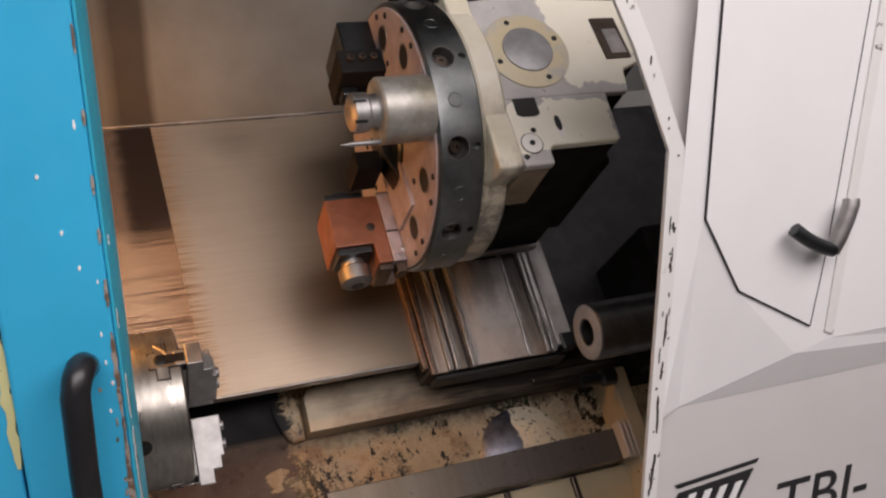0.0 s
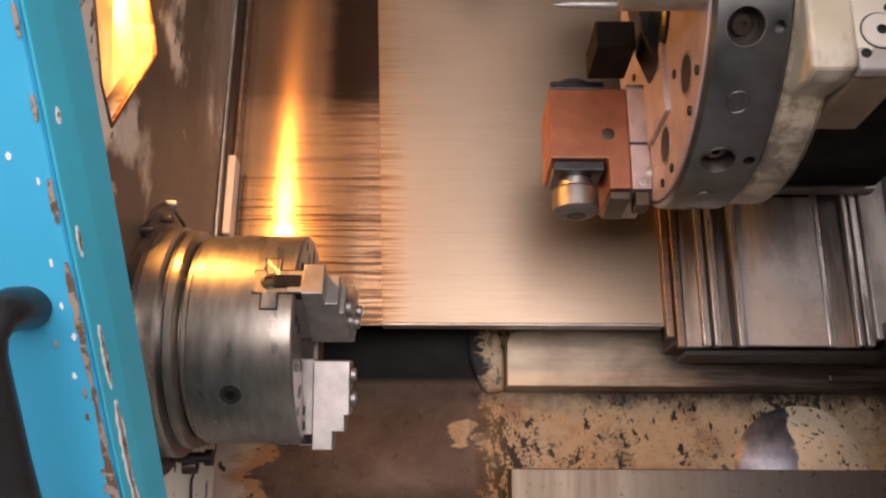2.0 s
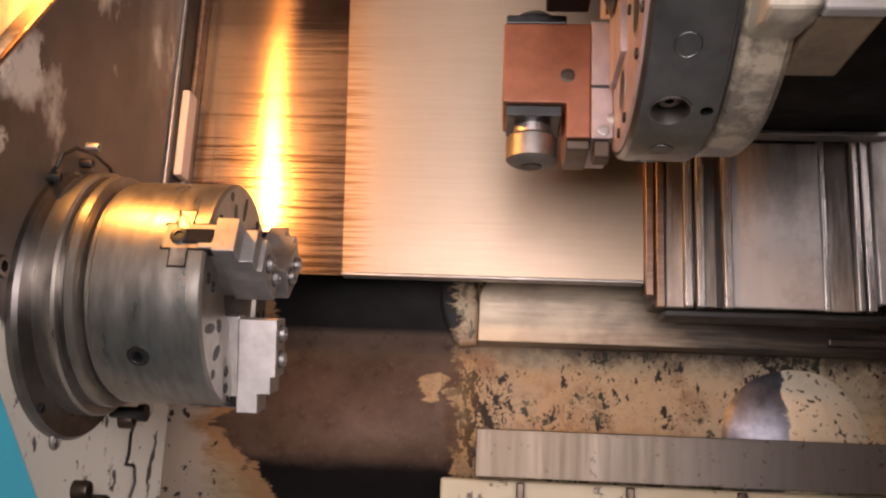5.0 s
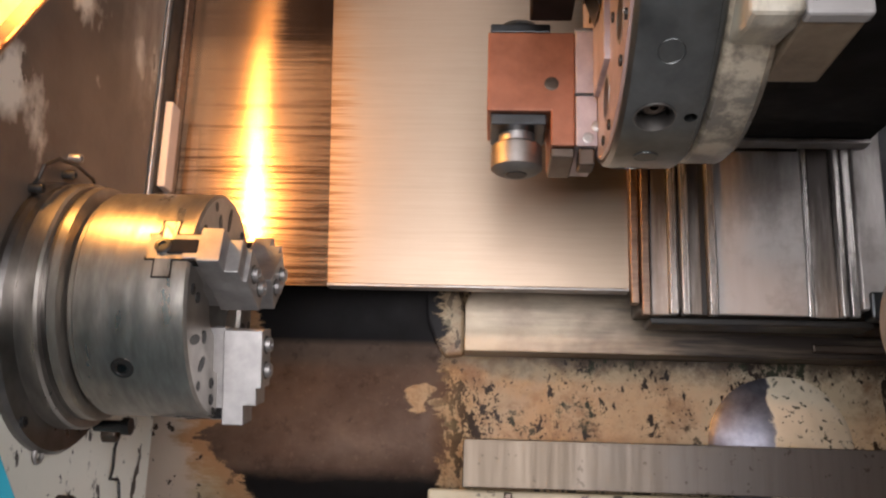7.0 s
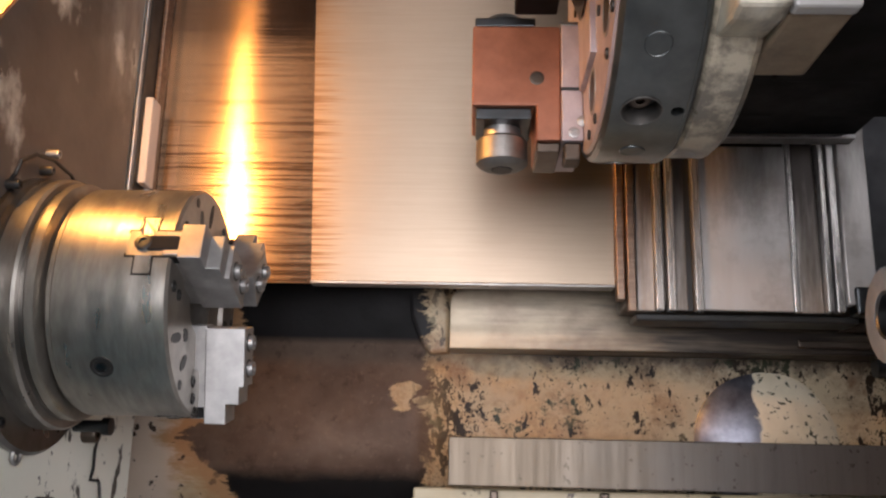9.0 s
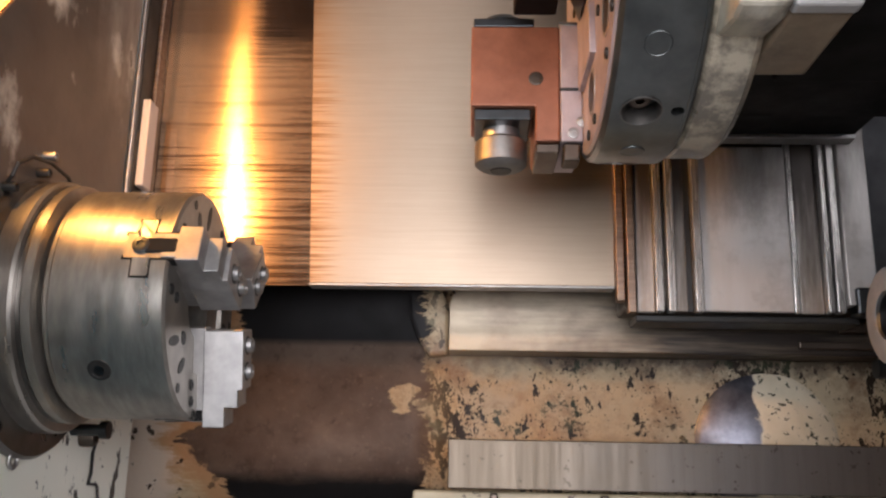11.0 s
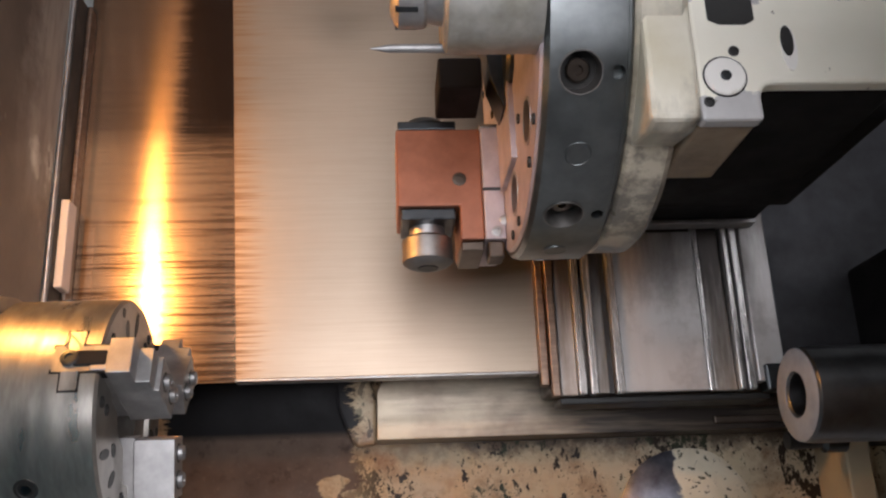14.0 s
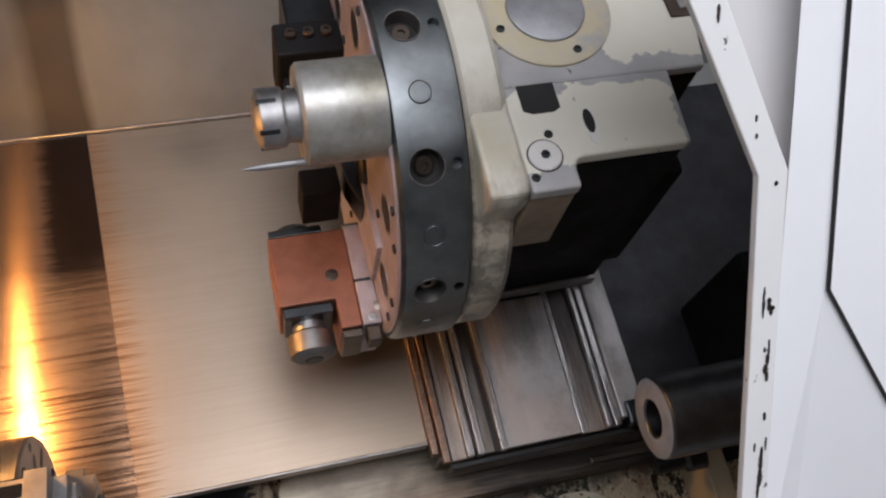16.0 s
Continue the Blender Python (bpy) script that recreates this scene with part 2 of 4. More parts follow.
def lower_way_steel():
    """Flat way: greenish-grey and streaked across by drips at one end, blue-grey at the other."""
    m = Mat("lower_way_steel", (0.18, 0.16, 0.13), 0.42, 0.6, True)
    drip = m.noise(1.0, 5, 0.65, (90, 5, 5))
    far = m.ramp(m.math("ADD", m.axis(0), m.math("MULTIPLY", m.math("SUBTRACT", m.noise(9, 5), 0.5), 0.3)), 0.48, 0.74)
    c = m.mix(far, (0.125, 0.100, 0.073), (0.145, 0.134, 0.127))
    c = m.mix(m.ramp(drip, 0.46, 0.70, 0.0, 0.22), c, (0.06, 0.052, 0.036))
    c = m.mix(m.ramp(m.noise(120, 3, 0.5), 0.66, 0.70, 0.0, 0.7), c, (0.05, 0.04, 0.03))
    m.set("Base Color", c)
    m.set("Roughness", m.ramp(drip, 0.3, 0.7, 0.34, 0.52))
    m.bump(m.noise(260, 3, 0.6, (1, 0.3, 1)), 0.12, 0.0006)
    return m.m


BACKWALL = back_wall()
STRIP = lower_way_steel()


def headstock_paint():
    """Grey-green cream paint, bare brownish metal where chips have scoured it."""
    m = Mat("scoured_headstock_paint", (0.5, 0.48, 0.42), 0.5, 0.0, True)
    u, n = m.axis(1), m.axis(2)
    # scoured zone lies between the spindle and the cover sheet
    wob = m.math("MULTIPLY", m.math("SUBTRACT", m.noise(16, 7, 0.65), 0.5), 0.20)
    front = m.ramp(m.math("ADD", n, wob), 0.945, 0.93)
    low = m.ramp(m.math("ADD", u, m.math("ADD", wob, m.math("MULTIPLY", n, -0.10))), 0.595, 0.61)
    bare = m.math("MULTIPLY", front, low)
    grit = m.math("MULTIPLY", m.math("SUBTRACT", m.noise(90, 4, 0.6), 0.5), 0.10)
    patches = m.ramp(m.math("ADD", m.noise(8.5, 4, 0.5, (1, 0.75, 1.1)), grit), 0.575, 0.66)
    bare = m.math("MULTIPLY", bare, m.math("SUBTRACT", 1.0, m.math("MULTIPLY", patches, 0.75)))
    spots = m.math("MAXIMUM", m.ramp(m.noise(24, 7, 0.65, (1, 0.6, 1.3)), 0.57, 0.59), m.ramp(m.noise(70, 5, 0.6), 0.66, 0.68))
    tone = m.mix(m.ramp(m.noise(5, 4), 0.3, 0.7), (0.87, 0.84, 0.74), (0.78, 0.765, 0.68))
    c = m.mix(spots, tone, (0.07, 0.06, 0.05))
    metal_tone = m.mix(m.ramp(m.noise(6, 5), 0.35, 0.7), (0.115, 0.09, 0.075), (0.20, 0.17, 0.14))
    # a paler brushed zone high up beside the cover sheet
    pale = m.math("MULTIPLY", m.ramp(m.math("ADD", u, wob), 0.97, 1.07), m.ramp(m.math("ADD", n, wob), 0.71, 0.65))
    pale = m.math("MULTIPLY", pale, m.ramp(m.noise(1.0, 5, 0.6, (40, 9, 40)), 0.35, 0.6, 0.35, 0.9))
    metal_tone = m.mix(pale, metal_tone, (0.42, 0.385, 0.335))
    m.set("Base Color", m.mix(bare, c, metal_tone))
    m.set("Roughness", m.ramp(bare, 0, 1, 0.5, 0.42))
    m.set("Metallic", m.ramp(bare, 0, 1, 0.0, 0.5))
    m.bump(m.math("ADD", m.noise(60, 4), m.math("MULTIPLY", bare, -0.6)), 0.25, 0.0015)
    return m.m


def bed_paint():
    """Cream casting paint: scoured brown beside the chuck, oil-spotted along the ways, recess shade painted black."""
    m = Mat("oil_spotted_bed_paint", (0.6, 0.5, 0.35), 0.42, 0.0, True)
    x, u = m.axis(0), m.axis(1)
    wob = m.math("MULTIPLY", m.math("SUBTRACT", m.noise(30, 9, 0.72, (0.55, 1.5, 1.5)), 0.5), 0.15)
    nook = m.math("MINIMUM", m.math("ABSOLUTE", m.math("SUBTRACT", u, 0.632), 0.0), 0.08)
    left = m.ramp(m.math("SUBTRACT", m.math("ADD", x, m.math("MULTIPLY", wob, 0.75)), nook), 0.018, 0.023)
    right = m.ramp(m.math("ADD", x, m.math("MULTIPLY", wob, 0.85)), 0.344, 0.338)
    bare = m.math("MULTIPLY", left, right)
    # one island of paint is left in the scoured zone
    px = m.math("SUBTRACT", x, 0.31)
    pu = m.math("SUBTRACT", u, 0.688)
    rr = m.math("ADD", m.math("POWER", px, 2.0), m.math("POWER", pu, 2.0))
    rr = m.math("ADD", m.math("SQRT", rr, 0.0), m.math("MULTIPLY", wob, 0.5))
    isle = m.ramp(rr, 0.0165, 0.0185)
    bare = m.math("MULTIPLY", bare, isle)
    tone = m.mix(m.ramp(m.noise(6, 5), 0.38, 0.62), (0.60, 0.40, 0.205), (0.60, 0.49, 0.32))
    tone = m.mix(m.ramp(m.noise(64, 6, 0.7), 0.46, 0.62, 0.0, 0.5), tone, (0.36, 0.20, 0.10))
    tone = m.mix(m.ramp(m.noise(9, 5, 0.6), 0.52, 0.66, 0, 0.6), tone, (0.54, 0.46, 0.32))
    tone = m.mix(m.ramp(m.math("ADD", x, m.math("MULTIPLY", wob, 1.6)), 0.52, 0.74, 0.0, 0.85), tone, (0.66, 0.58, 0.42))
    rust = m.ramp(m.noise(13, 6, 0.7), 0.52, 0.68, 0, 0.8)
    tone = m.mix(rust, tone, (0.24, 0.12, 0.055))
    # a ragged dark brown band under the edge of the upper way
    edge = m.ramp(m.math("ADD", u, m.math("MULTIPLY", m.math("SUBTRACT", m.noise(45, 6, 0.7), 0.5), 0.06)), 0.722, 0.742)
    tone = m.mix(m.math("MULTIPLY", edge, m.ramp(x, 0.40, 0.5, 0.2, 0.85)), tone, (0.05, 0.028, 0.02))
    # oil specks gather in clusters and run into short strokes
    crowd = m.ramp(m.noise(10, 4, 0.6), 0.38, 0.62, -0.085, 0.10)
    speck = m.ramp(m.math("ADD", m.noise(84, 5, 0.62, (1.1, 0.6, 1.0)), crowd), 0.592, 0.608)
    fine = m.ramp(m.math("ADD", m.noise(260, 3, 0.5), crowd), 0.645, 0.66)
    speck = m.math("MAXIMUM", speck, fine)
    pool = m.ramp(m.math("ADD", m.noise(24, 8, 0.72), m.ramp(u, 0.66, 0.72, 0.03, -0.04)), 0.625, 0.65)
    speck = m.math("MAXIMUM", speck, m.math("MULTIPLY", pool, 0.85))
    oil = m.mix(m.ramp(m.noise(12, 3), 0.56, 0.62), (0.030, 0.018, 0.010), (0.035, 0.042, 0.020))
    tone = m.mix(m.ramp(m.math("ADD", x, wob), 0.03, 0.0), tone, (0.68, 0.56, 0.45))
    rag = m.math("MULTIPLY", m.ramp(m.math("ADD", m.math("SUBTRACT", x, nook), wob), -0.03, 0.0), m.ramp(x, 0.2, 0.15))
    tone = m.mix(rag, tone, (0.50, 0.30, 0.15))
    tone = m.mix(m.math("MULTIPLY", speck, m.ramp(x, 0.30, 0.38)), tone, oil)
    tone = m.mix(m.math("MULTIPLY", m.ramp(m.noise(55, 5, 0.6), 0.62, 0.64), m.ramp(x, 0.12, 0.02)), tone, (0.07, 0.045, 0.03))
    brown = m.mix(m.ramp(m.noise(9, 5), 0.35, 0.7), (0.125, 0.08, 0.058), (0.235, 0.165, 0.125))
    brown = m.mix(m.ramp(m.noise(130, 4, 0.6), 0.58, 0.72, 0.0, 0.5), brown, (0.27, 0.19, 0.14))
    brown = m.mix(m.ramp(m.noise(40, 6, 0.7), 0.56, 0.70, 0.0, 0.55), brown, (0.05, 0.03, 0.024))
    # shade of the recess under the cover painted black; the low edge blackened too
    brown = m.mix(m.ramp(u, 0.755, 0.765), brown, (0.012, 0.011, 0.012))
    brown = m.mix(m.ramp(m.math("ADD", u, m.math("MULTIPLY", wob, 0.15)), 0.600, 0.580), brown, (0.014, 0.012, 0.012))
    m.set("Base Color", m.mix(bare, tone, brown))
    m.set("Metallic", m.ramp(bare, 0, 1, 0, 0.45))
    m.set("Roughness", m.ramp(m.noise(20, 4), 0.3, 0.7, 0.42, 0.65))
    m.bump(m.math("ADD", m.noise(50, 5), m.math("MULTIPLY", bare, -0.7)), 0.3, 0.002)
    return m.m


def way_steel():
    """Cream-stained way, black with grease where the carriage travels."""
    m = Mat("greased_way_steel", (0.5, 0.4, 0.3), 0.36, 0.3, True)
    x, u = m.axis(0), m.axis(1)
    streak = m.noise(1.0, 4, 0.6, (6, 120, 120))
    wob = m.math("MULTIPLY", m.math("SUBTRACT", m.noise(9, 6, 0.65, (0.5, 2, 2)), 0.5), 0.45)
    grease = m.ramp(m.math("ADD", x, wob), 0.42, 0.62)
    grease = m.math("MULTIPLY", grease, m.ramp(streak, 0.32, 0.55, 0.55, 1.0))
    pale = m.mix(m.ramp(m.noise(14, 5), 0.4, 0.7), (0.36, 0.295, 0.21), (0.20, 0.145, 0.10))
    m.set("Base Color", m.mix(grease, pale, (0.03, 0.022, 0.018)))
    m.set("Roughness", m.ramp(streak, 0.3, 0.7, 0.28, 0.5))
    m.bump(streak, 0.25, 0.001)
    return m.m


def chipped_face(name, x0, x1, u0, u1):
    """Cream paint left as an island, worn to grey primer round the edges."""
    m = Mat(name, (0.7, 0.68, 0.6), 0.4, 0.0, True)
    x, u = m.axis(0), m.axis(1)
    base = AXIS_U
    d = m.math("MINIMUM", m.math("SUBTRACT", x, x0), m.math("SUBTRACT", x1, x))
    d = m.math("MINIMUM", d, m.math("SUBTRACT", u, base + u0))
    d = m.math("MINIMUM", d, m.math("SUBTRACT", base + u1, u))
    d = m.math("ADD", d, m.math("MULTIPLY", m.math("SUBTRACT", m.noise(38, 8, 0.62), 0.5), 0.055))
    left = m.ramp(d, 0.006, 0.0075)
    cream = m.mix(m.ramp(m.noise(8, 4), 0.3, 0.7), (0.84, 0.80, 0.69), (0.75, 0.71, 0.59))
    primer = m.mix(m.ramp(m.noise(20, 5), 0.35, 0.65), (0.50, 0.485, 0.475), (0.40, 0.385, 0.375))
    c = m.mix(left, primer, cream)
    c = m.mix(m.ramp(m.noise(70, 5, 0.6), 0.68, 0.70), c, (0.15, 0.12, 0.09))
    m.set("Base Color", c)
    m.bump(m.math("ADD", left, m.noise(200, 2)), 0.12, 0.0008)
    return m.m


def flange_paint(name, cream_at, dark_at):
    """Cream casting paint, plain high up and mottled darker brown towards the lower end."""
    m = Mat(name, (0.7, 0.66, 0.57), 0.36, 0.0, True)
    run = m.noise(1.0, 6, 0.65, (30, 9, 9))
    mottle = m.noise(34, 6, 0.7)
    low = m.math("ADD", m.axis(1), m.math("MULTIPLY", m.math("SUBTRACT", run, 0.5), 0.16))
    # how far the mottled brown covers the cream, growing towards the lower end
    oil = m.ramp(low, cream_at, dark_at)
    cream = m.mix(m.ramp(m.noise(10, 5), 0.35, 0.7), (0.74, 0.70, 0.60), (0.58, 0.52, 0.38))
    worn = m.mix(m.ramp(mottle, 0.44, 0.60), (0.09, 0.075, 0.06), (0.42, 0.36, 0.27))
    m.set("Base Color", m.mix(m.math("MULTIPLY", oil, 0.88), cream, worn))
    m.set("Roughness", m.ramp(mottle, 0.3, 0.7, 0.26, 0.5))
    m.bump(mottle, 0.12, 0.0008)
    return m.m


AXIS_U = 1.05 * math.sqrt(0.5)
HEADPAINT = headstock_paint()
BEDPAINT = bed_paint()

GLASS = Mat("warm_lamp_glass", (1.0, 0.6, 0.2), 0.3)
gl = GLASS.ramp(GLASS.noise(22, 5), 0.3, 0.75, 0.35, 1.0)
GLASS.set("Emission Color", GLASS.mix(gl, (1.0, 0.30, 0.03), (1.0, 0.62, 0.22)))
GLASS.set("Emission Strength", GLASS.ramp(gl, 0.35, 1.0, 0.25, 1.05))
GLASS = GLASS.m

# ---- building helpers ----
H = math.sqrt(0.5)
AXIS = 1.05  # height of the spindle


def S(x, u, n):
    """A place by the slant of the bed: x along the spindle, u up the slope, n off it."""
    return Vector((x, (u - n) * H, AXIS + (u + n) * H))


SLANT = Matrix(((1, 0, 0), (0, H, -H), (0, H, H)))


def thing(name, at, label, category, group="", kind=""):
    ob = new(name)
    ob.empty_display_size = 0.05
    ob.location = at
    return tagged(ob, label, category, group, kind)


def where(ob):
    at = Vector(ob.location)
    return at + where(ob.parent) if ob.parent else at


def part(name, bm, material, parent, label="", smooth=None):
    bmesh.ops.recalc_face_normals(bm, faces=bm.faces[:])
    base = where(parent) if parent else Vector()
    bmesh.ops.translate(bm, verts=bm.verts[:], vec=-base)
    mesh = bpy.data.meshes.new(name)
    if smooth:
        for f in bm.faces:
            f.smooth = True
        for e in bm.edges:
            if len(e.link_faces) == 2 and e.calc_face_angle(0) > smooth:
                e.smooth = False
    bm.to_mesh(mesh)
    bm.free()
    mesh.materials.append(material)
    ob = new(name, mesh)
    ob.parent = parent
    return tagged(ob, label) if label else ob


def structure(name, bm, material, label, category, smooth=None):
    ob = part(name, bm, material, None, "", smooth)
    return tagged(ob, label, category, "", "structure")


def box(lo, hi, bevel=0.0, slope=False, bm=None, segments=2):
    """A box between two corners, in the world's axes or the slope's (x, u, n)."""
    own = bmesh.new()
    made = bmesh.ops.create_cube(own, size=1)["verts"]
    for v in made:
        v.co = Vector([(a + b) / 2 + c * (b - a) for a, b, c in zip(lo, hi, v.co)])
    if bevel:
        bmesh.ops.bevel(own, geom=own.edges[:], offset=bevel, segments=segments, affect="EDGES", profile=0.5)
    if slope:
        for v in own.verts:
            v.co = S(*v.co)
    return join(bm, own)


def join(bm, own):
    if bm is None:
        return own
    mesh = bpy.data.meshes.new("piece")
    own.to_mesh(mesh)
    own.free()
    bm.from_mesh(mesh)
    bpy.data.meshes.remove(mesh)
    return bm


def lathe(profile, at, axis, segments=64, bm=None, ends=True):
    """A turned body: (distance along the axis, radius) rows, closed at both ends or into a ring."""
    profile = profile if ends else [*profile, profile[0]]
    own = bmesh.new()
    rot = Vector((0, 0, 1)).rotation_difference(Vector(axis)).to_matrix()
    rings = []
    for d, r in profile:
        if r <= 1e-6:
            rings.append([own.verts.new(rot @ Vector((0, 0, d)) + Vector(at))])
        else:
            rings.append([own.verts.new(rot @ Vector((r * math.cos(a), r * math.sin(a), d)) + Vector(at)) for a in [2 * math.pi * k / segments for k in range(segments)]])
    for a, b in zip(rings, rings[1:]):
        for k in range(segments):
            q = [a[k % len(a)], a[(k + 1) % len(a)], b[(k + 1) % len(b)], b[k % len(b)]]
            q = list(dict.fromkeys(q))
            if len(q) > 2:
                own.faces.new(q)
    for ring in (rings[0], rings[-1]) if ends else ():
        if len(ring) > 2:
            own.faces.new(ring)
    return join(bm, own)


def prism(points, along, place, bevel=0.0, bm=None):
    """A polygon (a, b) swept over a range; place(a, b, c) lays it into the world."""
    own = bmesh.new()
    low = [own.verts.new((a, b, along[0])) for a, b in points]
    high = [own.verts.new((a, b, along[1])) for a, b in points]
    own.faces.new(low), own.faces.new(high)
    for k in range(len(points)):
        j = (k + 1) % len(points)
        own.faces.new((low[k], low[j], high[j], high[k]))
    bmesh.ops.recalc_face_normals(own, faces=own.faces[:])
    if bevel:
        bmesh.ops.bevel(own, geom=own.edges[:], offset=bevel, segments=2, affect="EDGES", profile=0.5)
    for v in own.verts:
        v.co = Vector(place(*v.co))
    return join(bm, own)


def tube(points, radius, segments=16, bm=None):
    """A round bar bent along a line of points."""
    own = bmesh.new()
    pts = [Vector(p) for p in points]
    rings = []
    side = None
    for k, p in enumerate(pts):
        t = (pts[min(k + 1, len(pts) - 1)] - pts[max(k - 1, 0)]).normalized()
        side = (side - t * side.dot(t)).normalized() if side else t.orthogonal().normalized()
        up = t.cross(side)
        rings.append([own.verts.new(p + radius * (math.cos(a) * side + math.sin(a) * up)) for a in [2 * math.pi * i / segments for i in range(segments)]])
    for a, b in zip(rings, rings[1:]):
        for i in range(segments):
            j = (i + 1) % segments
            own.faces.new((a[i], a[j], b[j], b[i]))
    own.faces.new(rings[0]), own.faces.new(rings[-1])
    return join(bm, own)


def cap_screw(at, axis, radius, height, parent, material, name="bolt"):
    """A socket head screw: a head with a rounded rim and a sunk socket."""
    r, h = radius, height
    bm = lathe([(0, r), (h * 0.85, r), (h, r * 0.88), (h, r * 0.5), (h * 0.45, r * 0.48), (h * 0.45, 0)], at, axis, 18)
    return part(name, bm, material, parent, "", 0.6)


def xz(y0):
    return lambda a, b, c: (a, y0 + c, b)


def xu(a, b, c):
    return S(a, b, c)


# ---- the shop round the machine ----
structure("floor", box((-4, -5, -0.06), (5, 3, 0.0)), CONCRETE, "grey concrete workshop floor", "floor")
structure("wall_back", box((-4, 3.0, 0), (5, 3.15, 3.6)), SHOPWALL, "plain grey workshop wall", "wall")
structure("wall_front", box((-4, -5.15, 0), (5, -5.0, 3.6)), SHOPWALL, "plain grey workshop wall", "wall")
structure("wall_left", box((-4.15, -5, 0), (-4.0, 3, 3.6)), SHOPWALL, "plain grey workshop wall", "wall")
structure("wall_right", box((5.0, -5, 0), (5.15, 3, 3.6)), SHOPWALL, "plain grey workshop wall", "wall")
structure("ceiling", box((-4, -5, 3.6), (5, 3, 3.7)), SHOPWALL, "plain workshop ceiling", "ceiling")
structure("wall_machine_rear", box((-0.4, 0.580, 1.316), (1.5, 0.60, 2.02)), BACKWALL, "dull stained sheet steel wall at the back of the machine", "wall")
structure("wall_machine_end", box((1.42, -0.28, 0.4), (1.45, 0.6, 2.02)), DIMSHEET, "dark sheet steel end wall inside the machine", "wall")
structure("ceiling_machine", box((-0.4, 0.05, 2.02), (1.5, 0.62, 2.05)), DIMSHEET, "sheet steel roof over the back of the machine", "ceiling")

# ---- way covers ----
fixed = thing("way_cover", S(0.2, 0.3, -0.225), "scored brown steel way cover behind the chuck", "cover")
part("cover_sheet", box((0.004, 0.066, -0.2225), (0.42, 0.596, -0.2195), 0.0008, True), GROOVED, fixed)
part("top_bead", tube([S(0.004, 0.598, -0.216), S(0.80, 0.598, -0.216)], 0.0022, 10), STEEL, fixed)
sliding = thing("sliding_way_cover", S(0.38, 0.3, -0.215), "smooth beige brushed steel sliding way cover beside the carriage", "cover")
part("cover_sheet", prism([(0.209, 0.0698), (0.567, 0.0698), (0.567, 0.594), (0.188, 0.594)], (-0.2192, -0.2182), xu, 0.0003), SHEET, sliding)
part("bottom_lip", box((0.208, 0.0665, -0.24), (0.567, 0.0695, -0.2180), 0.0008, True), STEEL, sliding)
part("wiper_edge", box((0.5675, 0.050, -0.222), (0.577, 0.50, -0.206), 0.0015, True), BRASS, sliding, "oil-browned wiper edge")
rightc = thing("end_way_cover", S(1.1, 0.3, -0.24), "dull dark steel way cover beyond the carriage", "cover")
part("cover_sheet", box((0.80, 0.055, -0.262), (1.42, 0.58, -0.257), 0.001, True), DIMSHEET, rightc)
part("rib", box((0.80, 0.055, -0.256), (1.42, 0.068, -0.246), 0.002, True), GRIME, rightc)

# ---- bed ----
bed = thing("lathe_bed", S(0.6, -0.1, -0.5), "cream painted slant bed casting, scoured brown and spotted with black oil", "machine bed")


def bed_sheet():
    """The cast floor of the bed: a profile up the slope, with a saddle round the chuck."""
    bm = bmesh.new()
    rows = [(0.12, -0.335), (0.085, -0.338), (0.05, -0.343), (0.02, -0.350), (0.008, -0.354), (-0.03, -0.368), (-0.07, -0.377), (-0.12, -0.383), (-0.15, -0.388), (-0.175, -0.402), (-0.20, -0.425), (-0.24, -0.47), (-0.30, -0.54)]
    xs = [-0.14 + 0.02 * k for k in range(80)]
    grid = []
    for x in xs:
        col = []
        for u, n in rows:
            k = min(1, max(0, (x - 0.34) / 0.035))
            k = k * k * (3 - 2 * k)
            flat = -0.352 - 0.02 * max(0, -u) if u > -0.2 else n + 0.04
            nn = n * (1 - k) + flat * k
            nn += 0.0035 * noise.noise((x * 7, u * 9, 0)) + 0.0012 * noise.noise((x * 30, u * 30, 3))
            col.append(bm.verts.new(S(x, u, nn)))
        grid.append(col)
    for a, b in zip(grid, grid[1:]):
        for k in range(len(rows) - 1):
            bm.faces.new((a[k], b[k], b[k + 1], a[k + 1]))
    bmesh.ops.solidify(bm, geom=bm.faces[:], thickness=0.02)
    return bm


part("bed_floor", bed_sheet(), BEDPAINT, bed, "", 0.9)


def rounded(x0, x1, u0, u1, r, steps=8):
    """A plan with one rounded corner at (x0, u1)."""
    pts = [(x1, u0), (x1, u1)]
    pts += [(x0 + r - r * math.sin(a), u1 - r + r * math.cos(a)) for a in [math.pi / 2 * k / steps for k in range(steps + 1)]]
    return pts + [(x0, u0)]


part("upper_way", prism(rounded(0.372, 1.40, 0.003, 0.082, 0.024), (-0.37, -0.3), xu, 0.0015), way_steel(), bed, "pale oiled steel upper way")
part("way_edge", box((0.80, 0.010, -0.2985), (1.40, 0.020, -0.292), 0.002, True), GRIME, bed)
part("way_edge", box((0.85, 0.030, -0.2985), (1.40, 0.045, -0.294), 0.002, True), GRIME, bed)
part("fillet", prism([(0.316, 0.089), (0.352, 0.088), (0.362, 0.084), (0.368, 0.074), (0.3712, 0.06), (0.3712, 0.002), (0.345, 0.000), (0.332, 0.02), (0.320, 0.05)], (-0.38, -0.337), xu, 0.005), BEDPAINT, bed, "chipped ochre cast fillet")
part("lower_way", box((0.374, -0.163, -0.36), (0.945, -0.105, -0.2885), 0.0015, True), STRIP, bed, "flat grey steel lower way")
